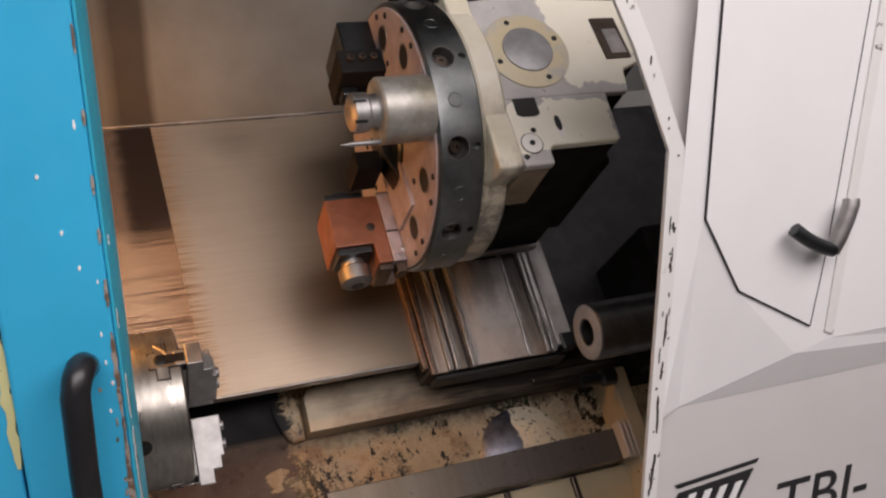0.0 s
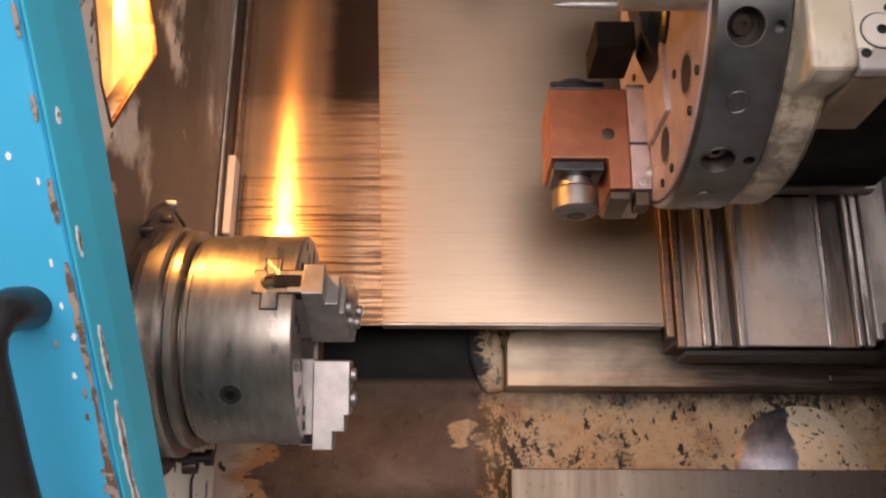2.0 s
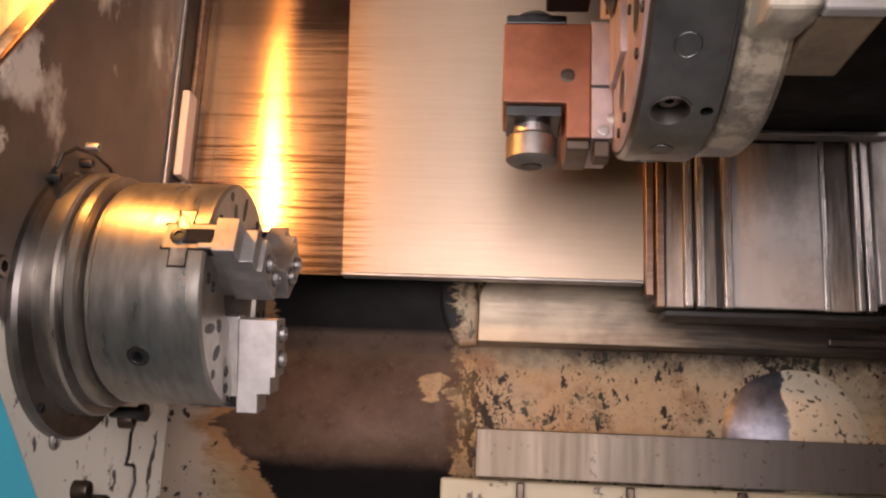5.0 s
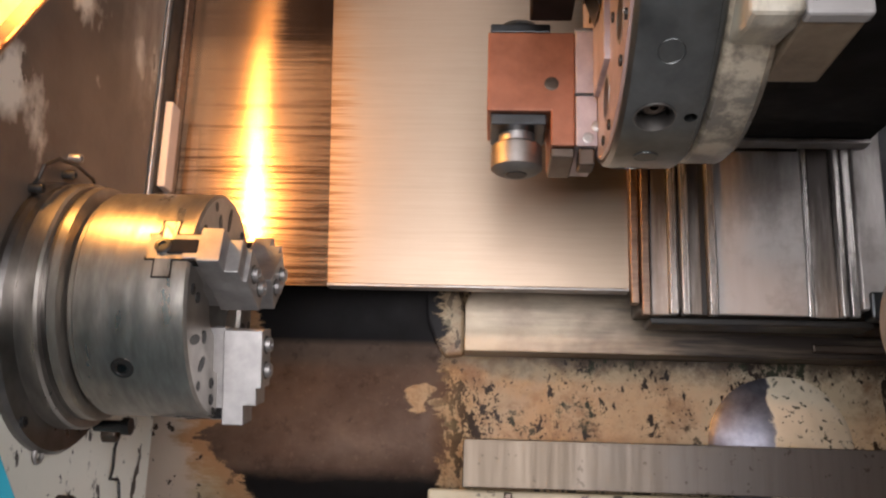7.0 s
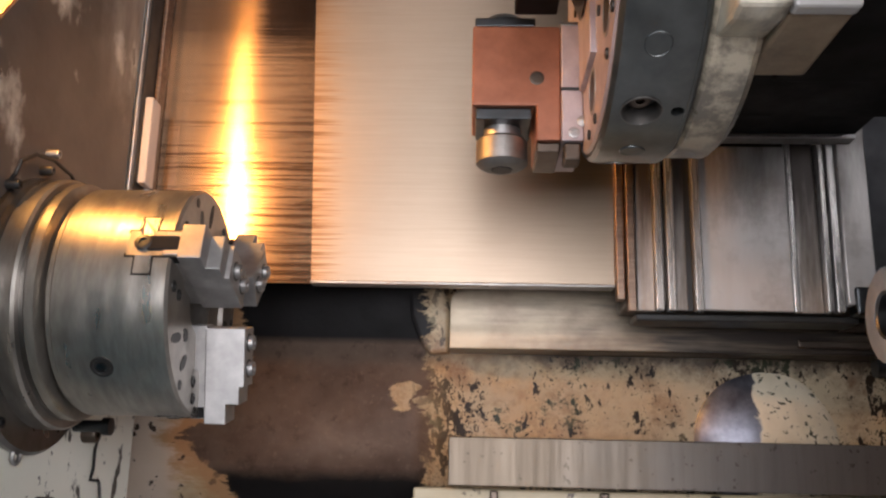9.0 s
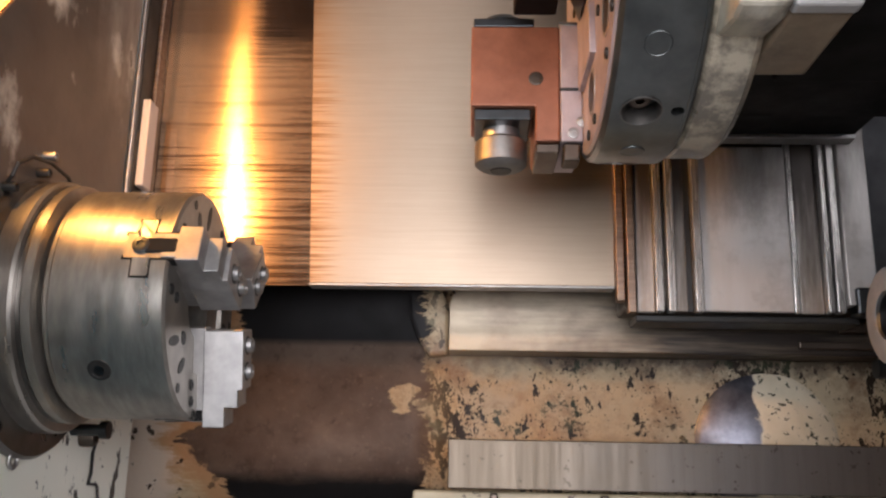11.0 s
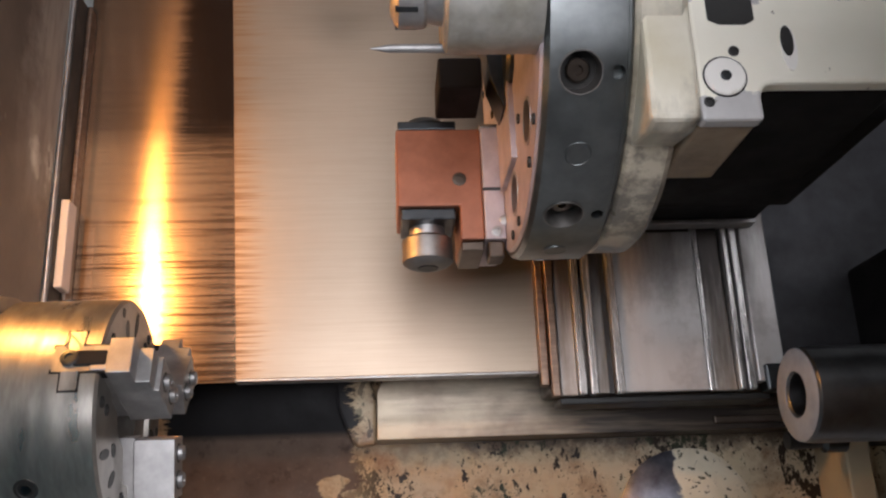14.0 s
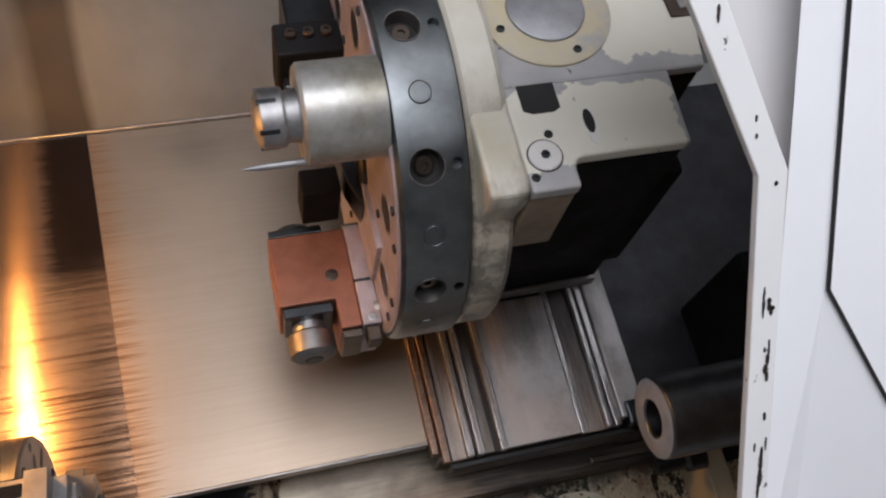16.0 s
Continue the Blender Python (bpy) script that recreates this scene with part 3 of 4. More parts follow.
part("front_lip", box((0.33, -0.30, -0.372), (1.0, -0.166, -0.335), 0.003, True), paint("stained_cream_lip", (0.52, 0.43, 0.28), 0.45, (0.10, 0.07, 0.05), 0.6, 16, 0.25), bed)
for k in range(5):
    part("clip", box((0.425 + 0.135 * k, -0.215, -0.334), (0.435 + 0.135 * k, -0.168, -0.322), 0.002, True), GRIME, bed)


def boss():
    """A low round dome cast on the bed, running under the lower way."""
    bm = bmesh.new()
    top = bm.verts.new(S(0.772, -0.100, -0.3555 + 0.027))
    rings = []
    for i in range(1, 15):
        k = i / 14
        h = 0.027 * (1 - k ** 2.0) ** 1.1 - 0.004 * (i == 14)
        ring = []
        for j in range(56):
            a = 2 * math.pi * j / 56
            r = 0.094 * k * (1 + 0.03 * noise.noise((math.cos(a) * 1.5, math.sin(a) * 1.5, 4)))
            ring.append(bm.verts.new(S(0.772 + r * math.cos(a), -0.100 + r * math.sin(a), -0.3555 + h)))
        rings.append(ring)
    for j in range(56):
        bm.faces.new((top, rings[0][j], rings[0][(j + 1) % 56]))
        for p, q in zip(rings, rings[1:]):
            bm.faces.new((p[j], q[j], q[(j + 1) % 56], p[(j + 1) % 56]))
    return bm


def boss_paint():
    """Half scoured to shiny grey iron, half spotted cream."""
    m = Mat("half_scoured_boss", (0.5, 0.45, 0.33), 0.4, 0.0, True)
    x, u = m.axis(0), m.axis(1)
    wob = m.math("MULTIPLY", m.math("SUBTRACT", m.noise(34, 7, 0.65), 0.5), 0.035)
    px, pu = m.math("SUBTRACT", x, 0.772), m.math("SUBTRACT", u, AXIS_U - 0.100)
    rr = m.math("SQRT", m.math("ADD", m.math("POWER", px, 2.0), m.math("POWER", pu, 2.0)), 0.0)
    bare = m.math("MULTIPLY", m.ramp(m.math("ADD", x, wob), 0.760, 0.757), m.ramp(m.math("ADD", rr, m.math("MULTIPLY", wob, 0.3)), 0.090, 0.0885))
    cream = m.mix(m.ramp(m.noise(14, 5), 0.4, 0.65), (0.68, 0.61, 0.47), (0.54, 0.48, 0.35))
    speck = m.ramp(m.noise(95, 5, 0.65), 0.59, 0.61)
    cream = m.mix(speck, cream, (0.05, 0.05, 0.03))
    iron = m.mix(m.ramp(m.noise(40, 5), 0.35, 0.7), (0.22, 0.225, 0.265), (0.09, 0.09, 0.11))
    m.set("Base Color", m.mix(bare, cream, iron))
    m.set("Metallic", m.ramp(bare, 0, 1, 0.0, 0.85))
    m.set("Roughness", m.ramp(bare, 0, 1, 0.42, 0.40))
    m.bump(m.math("ADD", m.noise(90, 4), m.math("MULTIPLY", bare, -0.5)), 0.2, 0.0012)
    return m.m


part("boss", boss(), boss_paint(), bed, "round cast boss, half scoured to shiny grey metal", 1.2)

# ---- headstock ----
head = thing("headstock", (-0.08, 0, 0.7), "headstock wall with chipped grey-cream paint and scoured bare metal", "headstock")
WIN = [(-0.040, 1.292), (0.108, 1.316), (0.112, 1.345), (0.100, 1.40), (0.06, 1.44), (-0.02, 1.44), (-0.046, 1.335)]


def head_face():
    """The wall round the lamp's window."""
    outer = [(-0.205, 0.45), (0.0, 0.686), (0.2295, 0.916), (0.2295 - 0.074, 0.99), (0.60, 1.435), (0.60, 2.02), (-0.205, 2.02)]
    bm = bmesh.new()
    vo = [bm.verts.new((0, y, z)) for y, z in outer]
    vi = [bm.verts.new((0, y, z)) for y, z in WIN]
    eo = [bm.edges.new((vo[k], vo[(k + 1) % len(vo)])) for k in range(len(vo))]
    ei = [bm.edges.new((vi[k], vi[(k + 1) % len(vi)])) for k in range(len(vi))]
    bmesh.ops.triangle_fill(bm, edges=eo + ei, use_beauty=True)
    inside = [f for f in bm.faces if all(v in vi for v in f.verts)]
    bmesh.ops.delete(bm, geom=inside, context="FACES_ONLY")
    bmesh.ops.recalc_face_normals(bm, faces=bm.faces[:])
    made = bmesh.ops.extrude_face_region(bm, geom=bm.faces[:])
    bmesh.ops.translate(bm, verts=[g for g in made["geom"] if isinstance(g, bmesh.types.BMVert)], vec=(-0.05, 0, 0))
    return bm


part("face_plate", head_face(), HEADPAINT, head)
part("inner_wall", box((-0.36, -0.26, 0.6), (-0.34, 0.6, 2.0)), DIMSHEET, head)
lamp = part("lamp_window", prism(WIN, (-0.026, -0.020), lambda a, b, c: (c, a, b)), GLASS, head, "glowing amber lamp glass")
frame_bm = None
for k in range(len(WIN)):
    p, q = WIN[k], WIN[(k + 1) % len(WIN)]
    frame_bm = tube([(-0.001, *p), (-0.001, *q)], 0.0028, 8, frame_bm)
part("window_frame", frame_bm, BRASS, lamp)
# dark trim and white wiper where the wall meets the cover sheet
part("trim", box((-0.002, 0.10, -0.205), (0.006, 0.56, -0.160), 0.002, True), BLACK, head)
part("trim", box((0.0055, 0.05, -0.2185), (0.012, 0.56, -0.196), 0.002, True), BRASS, head)
part("trim_bead", tube([S(0.002, 0.06, -0.158), S(0.002, 0.56, -0.158)], 0.003), STEEL, head)
part("wiper_strip", box((0.0065, 0.172, -0.196), (0.0165, 0.280, -0.168), 0.002, True), PLASTIC, head, "off-white plastic strip")
for (y, z) in ((-0.1101, 0.8936), (-0.0894, 0.8522), (0.0015, 0.8823), (-0.1286, 1.1609)):
    cap_screw((0.0, y, z), (1, 0, 0), 0.0095, 0.015, head, GRIME)
part("stop_screw", lathe([(0, 0.006), (0.03, 0.006), (0.03, 0.009), (0.038, 0.009), (0.038, 0)], (0.0, -0.012, 0.905), (1, 0, 0), 16), DARKSTEEL, head, "", 0.6)


def ring_eye(at, radius, wire):
    pts = [Vector(at) + Vector((0.004, radius * math.cos(a), radius * math.sin(a))) for a in [2 * math.pi * k / 16 for k in range(17)]]
    return tube(pts, wire, 8)


part("ring_eye", ring_eye((0.0, -0.120, 0.968), 0.007, 0.0022), STEEL, head)
wire = [(0.002, -0.010, 1.180), (0.009, -0.008, 1.1875), (0.012, 0.001, 1.195), (0.013, 0.027, 1.189), (0.013, 0.0555, 1.169), (0.012, 0.082, 1.141), (0.006, 0.099, 1.115)]
part("wire", tube(wire, 0.0019, 8), BLACK, head, "thin black wire")
for (y, z) in ((-0.010, 1.178), (0.051, 1.161), (0.062, 1.137), (0.070, 1.169)):
    cap_screw((0.0, y, z), (1, 0, 0), 0.0046, 0.012, head, STEEL if y > 0.065 else BLACK)
# a thin black tube stands in for worm-like paint chips low on the wall
scrawl = [(0.003 + 0.003 * (k % 2), 0.010 + 0.012 * math.sin(k * 1.3) - 0.004 * k, 0.874 - 0.010 * k) for k in range(10)]
part("chip_scrawl", tube(scrawl, 0.0017, 8), BLACK, head, "thin black worm-like paint chips")

flange = thing("spindle_nose", (0.0, 0, AXIS), "dark stepped steel spindle nose ring behind the chuck", "spindle")
NOSE = metal("dull_nose_steel", (0.25, 0.235, 0.225), 0.34, (0.10, 0.09, 0.09), 0.4, 40)
part("backing_disc", lathe([(0.0, 0.127), (0.005, 0.127), (0.009, 0.124), (0.009, 0.05), (0.0, 0.05)], (0, -0.018, AXIS - 0.004), (1, 0, 0), 96), NOSE, flange, "dark thin backing disc", 0.5)
part("large_ring", lathe([(0.006, 0.113), (0.008, 0.116), (0.026, 0.1165), (0.0285, 0.1145), (0.0285, 0.05), (0.006, 0.05)], (0, -0.002, AXIS - 0.002), (1, 0, 0), 96), CHUCK, flange, "", 0.5)
part("step_ring", lathe([(0.0286, 0.1085), (0.0325, 0.1085), (0.0325, 0.05), (0.0286, 0.05)], (0, -0.001, AXIS - 0.001), (1, 0, 0), 96), NOSE, flange, "", 0.5)
part("middle_ring", lathe([(0.0326, 0.1085), (0.034, 0.1105), (0.0415, 0.110), (0.043, 0.107), (0.043, 0.05), (0.0326, 0.05)], (0, 0, AXIS), (1, 0, 0), 96), CHUCK, flange, "", 0.5)
part("adapter_plate", lathe([(0.043, 0.092), (0.0465, 0.092), (0.0465, 0.0995), (0.048, 0.101), (0.0525, 0.101), (0.0525, 0.04), (0.043, 0.04)], (0, 0, AXIS), (1, 0, 0), 96), CHUCK, flange, "", 0.5)
for k in (1, 4):
    a = 2 * math.pi * (k + 0.3) / 8
    cap_screw((0.008, -0.018 + 0.119 * math.cos(a), AXIS - 0.004 + 0.119 * math.sin(a)), (1, 0, 0), 0.005, 0.004, flange, DARKSTEEL)

# ---- chuck ----
chuck = thing("three_jaw_chuck", (0.1, 0, AXIS), "silvery steel three-jaw chuck with stepped jaws, at rest", "chuck")
part("body", lathe([(0.0525, 0.060), (0.0525, 0.1035), (0.054, 0.105), (0.1485, 0.105), (0.151, 0.1025), (0.151, 0.064), (0.147, 0.062), (0.147, 0.030), (0.110, 0.028), (0.110, 0)], (0, 0, AXIS), (1, 0, 0), 128), CHUCK, chuck, "", 0.4)


def spoke(angle):
    """Radial and side directions at an angle from the front of the machine towards the top."""
    a = radians(angle)
    return Vector((0, -math.cos(a), math.sin(a))), Vector((0, math.sin(a), math.cos(a)))


def on_spoke(angle):
    rad, side = spoke(angle)
    return lambda x, r, w: Vector((x, 0, AXIS)) + rad * r + side * w


def spoke_box(angle, lo, hi, bevel, bm=None):
    own = box(lo, hi, bevel)
    place = on_spoke(angle)
    for v in own.verts:
        v.co = place(*v.co)
    return join(bm, own)


for angle in (63, -57, 183):
    place = on_spoke(angle)
    jaw = part("jaw", prism([(0.1575, 0.022), (0.194, 0.022), (0.194, 0.076), (0.1895, 0.076), (0.1895, 0.092), (0.1775, 0.092), (0.1775, 0.110), (0.1575, 0.110)], (-0.0165, 0.0165), lambda a, b, c: place(a, b, c), 0.001), JAW, chuck, "bright stepped jaw")
    part("master_jaw", spoke_box(angle, (0.143, 0.020, -0.0115), (0.1575, 0.106, 0.0115), 0.001), JAW, jaw)
    # T-shaped slot in the rim, a little proud dark seam round a steel key
    own = prism([(0.157, -0.0135), (0.136, -0.0135), (0.136, -0.029), (0.119, -0.029), (0.119, -0.0135), (0.111, -0.0135), (0.111, 0.0135), (0.119, 0.0135), (0.119, 0.029), (0.136, 0.029), (0.136, 0.0135), (0.157, 0.0135)], (0.0, 1.0), lambda a, b, c: place(a, math.sqrt(0.1054 ** 2 - b * b) if c > 0.5 else 0.095, b))
    part("slot_seam", own, DEEPBLACK, jaw)
    own = prism([(0.1575, -0.012), (0.1345, -0.012), (0.1345, -0.0275), (0.1205, -0.0275), (0.1205, -0.012), (0.1125, -0.012), (0.1125, 0.012), (0.1205, 0.012), (0.1205, 0.0275), (0.1345, 0.0275), (0.1345, 0.012), (0.1575, 0.012)], (0.0, 1.0), lambda a, b, c: place(a, math.sqrt(0.1058 ** 2 - b * b) if c > 0.5 else 0.095, b))
    part("slot_key", own, CHUCK, jaw)
    part("keyway", spoke_box(angle, (0.129, 0.100, -0.0075), (0.1565, 0.1066, 0.0075), 0.002), DEEPBLACK, jaw)
    rad, side = spoke(angle)
    cap_screw(Vector((0.1255, 0, AXIS)) + rad * 0.1052, rad, 0.0075, 0.002, jaw, DARKSTEEL)
    for r in (0.036, 0.060):
        part("bolt_bore", lathe([(0.0, 0.0088), (0.0006, 0.0088), (0.0006, 0)], Vector((0.1938, 0, AXIS)) + rad * r, (1, 0, 0), 20), BLACK, jaw)
        cap_screw(Vector((0.1943, 0, AXIS)) + rad * r, (1, 0, 0), 0.0068, 0.005, jaw, STEEL)
    for w in (-0.03, 0.03):
        for r in (0.085, 0.07):
            cap_screw(Vector((0.1505, 0, AXIS)) + rad * r + side * w, (1, 0, 0), 0.005, 0.0018, chuck, BLACK, "face_screw")
for angle in (3.5, 123.5, 243.5):
    rad, side = spoke(angle)
    c = Vector((0.093, 0, AXIS)) + rad * 0.1035
    part("key_socket", lathe([(0, 0.010), (0.0022, 0.010), (0.0022, 0.0075), (0.0018, 0.0072), (0.0018, 0)], c, rad, 24), BLACK, chuck, "", 0.5)
    part("socket_key", lathe([(0.0019, 0.0045), (0.0026, 0.0045), (0.0026, 0)], c, rad, 6), DARKSTEEL, chuck)
for angle in (3, 123, 243):
    place = on_spoke(angle)
    # oil slots and tapped holes in the face between the jaws
    for r, w, long, wide, tilt in ((0.082, 0.016, 0.013, 0.0045, 0.5), (0.076, -0.014, 0.010, 0.005, 0.0), (0.060, 0.004, 0.006, 0.006, 0.0), (0.092, -0.026, 0.0045, 0.0045, 0.0)):
        oval = [(long * math.cos(k * math.pi / 9), wide * math.sin(k * math.pi / 9)) for k in range(18)]
        oval = [(r + p * math.cos(tilt) - q * math.sin(tilt), w + p * math.sin(tilt) + q * math.cos(tilt)) for p, q in oval]
        part("face_slot", prism(oval, (0.1500, 0.1514), lambda a, b, c: place(c, a, b)), BLACK, chuck)

# ---- carriage ----
car = thing("carriage", S(0.7, 0.1, -0.25), "oily steel carriage saddle with bright slideways", "carriage")
part("saddle", box((0.5785, 0.044, -0.285), (0.858, 0.52, -0.2135), 0.003, True), GRIME, car)
part("guide_strip", box((0.579, 0.036, -0.212), (0.589, 0.50, -0.200), 0.0015, True), BRASS, car, "oil-browned guide strip")
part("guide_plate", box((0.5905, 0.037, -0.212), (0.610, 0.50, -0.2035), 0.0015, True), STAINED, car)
part("slideway", box((0.6105, 0.037, -0.212), (0.620, 0.50, -0.197), 0.0015, True), RAIL, car, "bright ground slideway")
part("slideway", box((0.6245, 0.037, -0.212), (0.634, 0.50, -0.197), 0.0015, True), RAIL, car, "bright ground slideway")
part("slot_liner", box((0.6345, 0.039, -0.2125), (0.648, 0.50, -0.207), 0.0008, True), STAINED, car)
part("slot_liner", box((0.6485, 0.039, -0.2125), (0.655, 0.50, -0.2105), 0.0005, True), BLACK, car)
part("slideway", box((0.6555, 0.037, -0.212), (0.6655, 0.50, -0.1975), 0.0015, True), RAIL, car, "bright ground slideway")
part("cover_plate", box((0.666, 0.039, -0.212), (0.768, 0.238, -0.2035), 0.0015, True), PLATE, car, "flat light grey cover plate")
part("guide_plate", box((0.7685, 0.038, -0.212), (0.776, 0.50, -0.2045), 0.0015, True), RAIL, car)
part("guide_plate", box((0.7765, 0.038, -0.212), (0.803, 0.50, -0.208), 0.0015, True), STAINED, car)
part("slideway", box((0.8035, 0.038, -0.212), (0.811, 0.50, -0.197), 0.0015, True), RAIL, car, "bright ground slideway")
part("slideway", box((0.8145, 0.038, -0.212), (0.824, 0.50, -0.199), 0.0015, True), RAIL, car, "bright ground slideway")
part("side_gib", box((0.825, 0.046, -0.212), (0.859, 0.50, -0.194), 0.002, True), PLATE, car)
part("oil_block", box((0.832, 0.034, -0.214), (0.857, 0.066, -0.188), 0.003, True), DARKSTEEL, car)
part("bottom_wiper", box((0.590, 0.028, -0.262), (0.845, 0.0365, -0.216), 0.002, True), BLACK, car)

# ---- turret slide and housing ----
slide = thing("turret_slide", S(0.7, 0.35, -0.1), "cream painted cast turret housing with chipped grey patches", "turret housing")
# slide, column and housing bodies coloured near-black in place of their shade
part("slide_base", box((0.655, 0.245, -0.1965), (0.845, 0.78, -0.06), 0.004, True), DEEPBLACK, slide)
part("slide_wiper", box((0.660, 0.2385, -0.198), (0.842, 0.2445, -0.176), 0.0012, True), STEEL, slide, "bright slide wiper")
part("column", box((0.625, 0.215, -0.0595), (0.83, 0.70, 0.16), 0.006, True), DEEPBLACK, slide)
FACE = [(0.611, 0.152), (0.656, 0.152), (0.656, 0.172), (0.659, 0.178), (0.665, 0.1805), (0.770, 0.1805), (0.774, 0.2595), (0.611, 0.2595)]
part("housing", prism(FACE, (0.272, 0.287), xu, 0.003), chipped_face("chipped_lower_face", 0.600, 0.772, 0.165, 0.258), slide)
part("housing_foot", prism([(0.611, 0.153), (0.655, 0.153), (0.655, 0.258), (0.611, 0.258)], (0.175, 0.2715), xu, 0.003), paint("oil_browned_cream", (0.33, 0.25, 0.17), 0.42, (0.07, 0.045, 0.03), 0.42, 9, 0.3, edge=0.3), slide)
part("housing_body", prism([(0.6555, 0.182), (0.768, 0.182), (0.771, 0.258), (0.6555, 0.258)], (0.10, 0.2715), xu, 0.003), DEEPBLACK, slide)
FACE2 = [(0.611, 0.2605), (0.815, 0.2605), (0.822, 0.300), (0.860, 0.315), (0.862, 0.428), (0.66, 0.440), (0.611, 0.435)]
part("upper_housing", prism(FACE2, (0.272, 0.284), xu, 0.003), chipped_face("chipped_upper_face", 0.715, 0.90, 0.272, 0.46), slide)
part("upper_body", prism([(0.612, 0.2610), (0.813, 0.2610), (0.820, 0.302), (0.857, 0.317), (0.859, 0.426), (0.612, 0.434)], (-0.05, 0.2715), xu, 0.003), DEEPBLACK, slide)
part("hub_plate", lathe([(0, 0.064), (0.003, 0.064), (0.004, 0.062), (0.004, 0)], S(0.676, 0.340, 0.2835), SLANT @ Vector((0, 0, 1)), 64), paint("ochre_ring_paint", (0.60, 0.52, 0.35), 0.42, (0.46, 0.44, 0.41), 0.49, 10, 0.2, edge=0.1), slide, "ochre ring round a grey hub", 0.5)
part("hub", lathe([(0.0038, 0.038), (0.0065, 0.038), (0.008, 0.035), (0.008, 0)], S(0.676, 0.340, 0.2835), SLANT @ Vector((0, 0, 1)), 48), metal("grey_hub_metal", (0.42, 0.42, 0.43), 0.42, (0.3, 0.28, 0.26), 0.5, 40, metallic=0.5), slide, "", 0.5)
for a in (200, 290, 20, 110):
    cap_screw(S(0.676 + 0.052 * math.cos(radians(a)), 0.340 + 0.052 * math.sin(radians(a)), 0.2872), SLANT @ Vector((0, 0, 1)), 0.004, 0.002, slide, BLACK)
cap = part("round_cap", lathe([(0.0, 0.0150), (0.002, 0.0150), (0.003, 0.0138), (0.003, 0)], S(0.631, 0.1855, 0.2862), SLANT @ Vector((0, 0, 1)), 40), PALE, slide, "", 0.5)
part("cap_groove", lathe([(0, 0.0163), (0.0012, 0.0163), (0.0012, 0)], S(0.631, 0.1855, 0.2862), SLANT @ Vector((0, 0, 1)), 40), BLACK, cap)
cap_screw(S(0.631, 0.1855, 0.289), SLANT @ Vector((0, 0, 1)), 0.004, 0.0015, cap, DARKSTEEL)
cap_screw(S(0.640, 0.206, 0.2868), SLANT @ Vector((0, 0, 1)), 0.004, 0.0015, slide, BLACK)
cap_screw(S(0.617, 0.1655, 0.2868), SLANT @ Vector((0, 0, 1)), 0.004, 0.0015, slide, BLACK)
part("square_pocket", prism([(0.624, 0.232), (0.632, 0.228), (0.652, 0.228), (0.659, 0.232), (0.659, 0.2585), (0.624, 0.2585)], (0.2868, 0.2882), xu, 0.0005), BLACK, slide)
part("oval_pocket", prism([(0.6815 + 0.006 * math.cos(k * math.pi / 10), 0.2085 + 0.0185 * math.sin(k * math.pi / 10)) for k in range(20)], (0.2868, 0.2880), xu), PALE, slide)
part("oval_shade", prism([(0.6805 + 0.0048 * math.cos(k * math.pi / 10), 0.214 + 0.0125 * math.sin(k * math.pi / 10)) for k in range(20)], (0.2881, 0.2886), xu), BLACK, slide)
part("side_plate", prism([(0.800, 0.318), (0.842, 0.318), (0.838, 0.392), (0.796, 0.392)], (0.2842, 0.2875), xu, 0.001), GRIME, slide)
part("side_window", prism([(0.810, 0.326), (0.836, 0.326), (0.832, 0.37), (0.808, 0.37)], (0.288, 0.2892), xu, 0.0005), STEEL, slide)

# ---- turret ----
TU, TN, TR = 0.3175, 0.1138, 0.2025
CEN = S(0.53, TU, TN)
flange_ob = thing("turret_flange", S(0.59, TU, TN), "pale cream cast flange behind the tool turret", "flange")
part("flange_ring", lathe([(0.5695, 0.16), (0.5695, 0.192), (0.574, 0.1975), (0.604, 0.1975), (0.610, 0.192), (0.610, 0.12)], (0, CEN.y, CEN.z), (1, 0, 0), 96), flange_paint("mottled_flange_paint", 1.01, 0.925), flange_ob, "", 0.5)
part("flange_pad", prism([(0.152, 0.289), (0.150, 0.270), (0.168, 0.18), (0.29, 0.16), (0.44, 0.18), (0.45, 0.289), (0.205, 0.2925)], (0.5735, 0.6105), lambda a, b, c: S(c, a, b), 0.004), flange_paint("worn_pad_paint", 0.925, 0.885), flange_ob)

turret = thing("tool_turret", S(0.53, TU, TN), "dark blued steel tool turret disc with round sockets round its rim", "turret")


def rim(a, x, r):
    """A place on the turret: a degrees round from the front, growing downwards."""
    return Vector((x, CEN.y - r * math.cos(radians(a)), CEN.z - r * math.sin(radians(a))))


def bored(bm, cutters):
    """Cuts round sockets into a body."""
    obs = []
    for b in (bm, cutters):
        bmesh.ops.recalc_face_normals(b, faces=b.faces[:])
        mesh = bpy.data.meshes.new("piece")
        b.to_mesh(mesh)
        b.free()
        obs.append(new("piece", mesh))
    cut = obs[0].modifiers.new("cut", "BOOLEAN")
    cut.operation, cut.solver, cut.object = "DIFFERENCE", "EXACT", obs[1]
    mesh = bpy.data.meshes.new_from_object(obs[0].evaluated_get(bpy.context.evaluated_depsgraph_get()))
    out = bmesh.new()
    out.from_mesh(mesh)
    for o in obs:
        bpy.data.objects.remove(o)
    return out


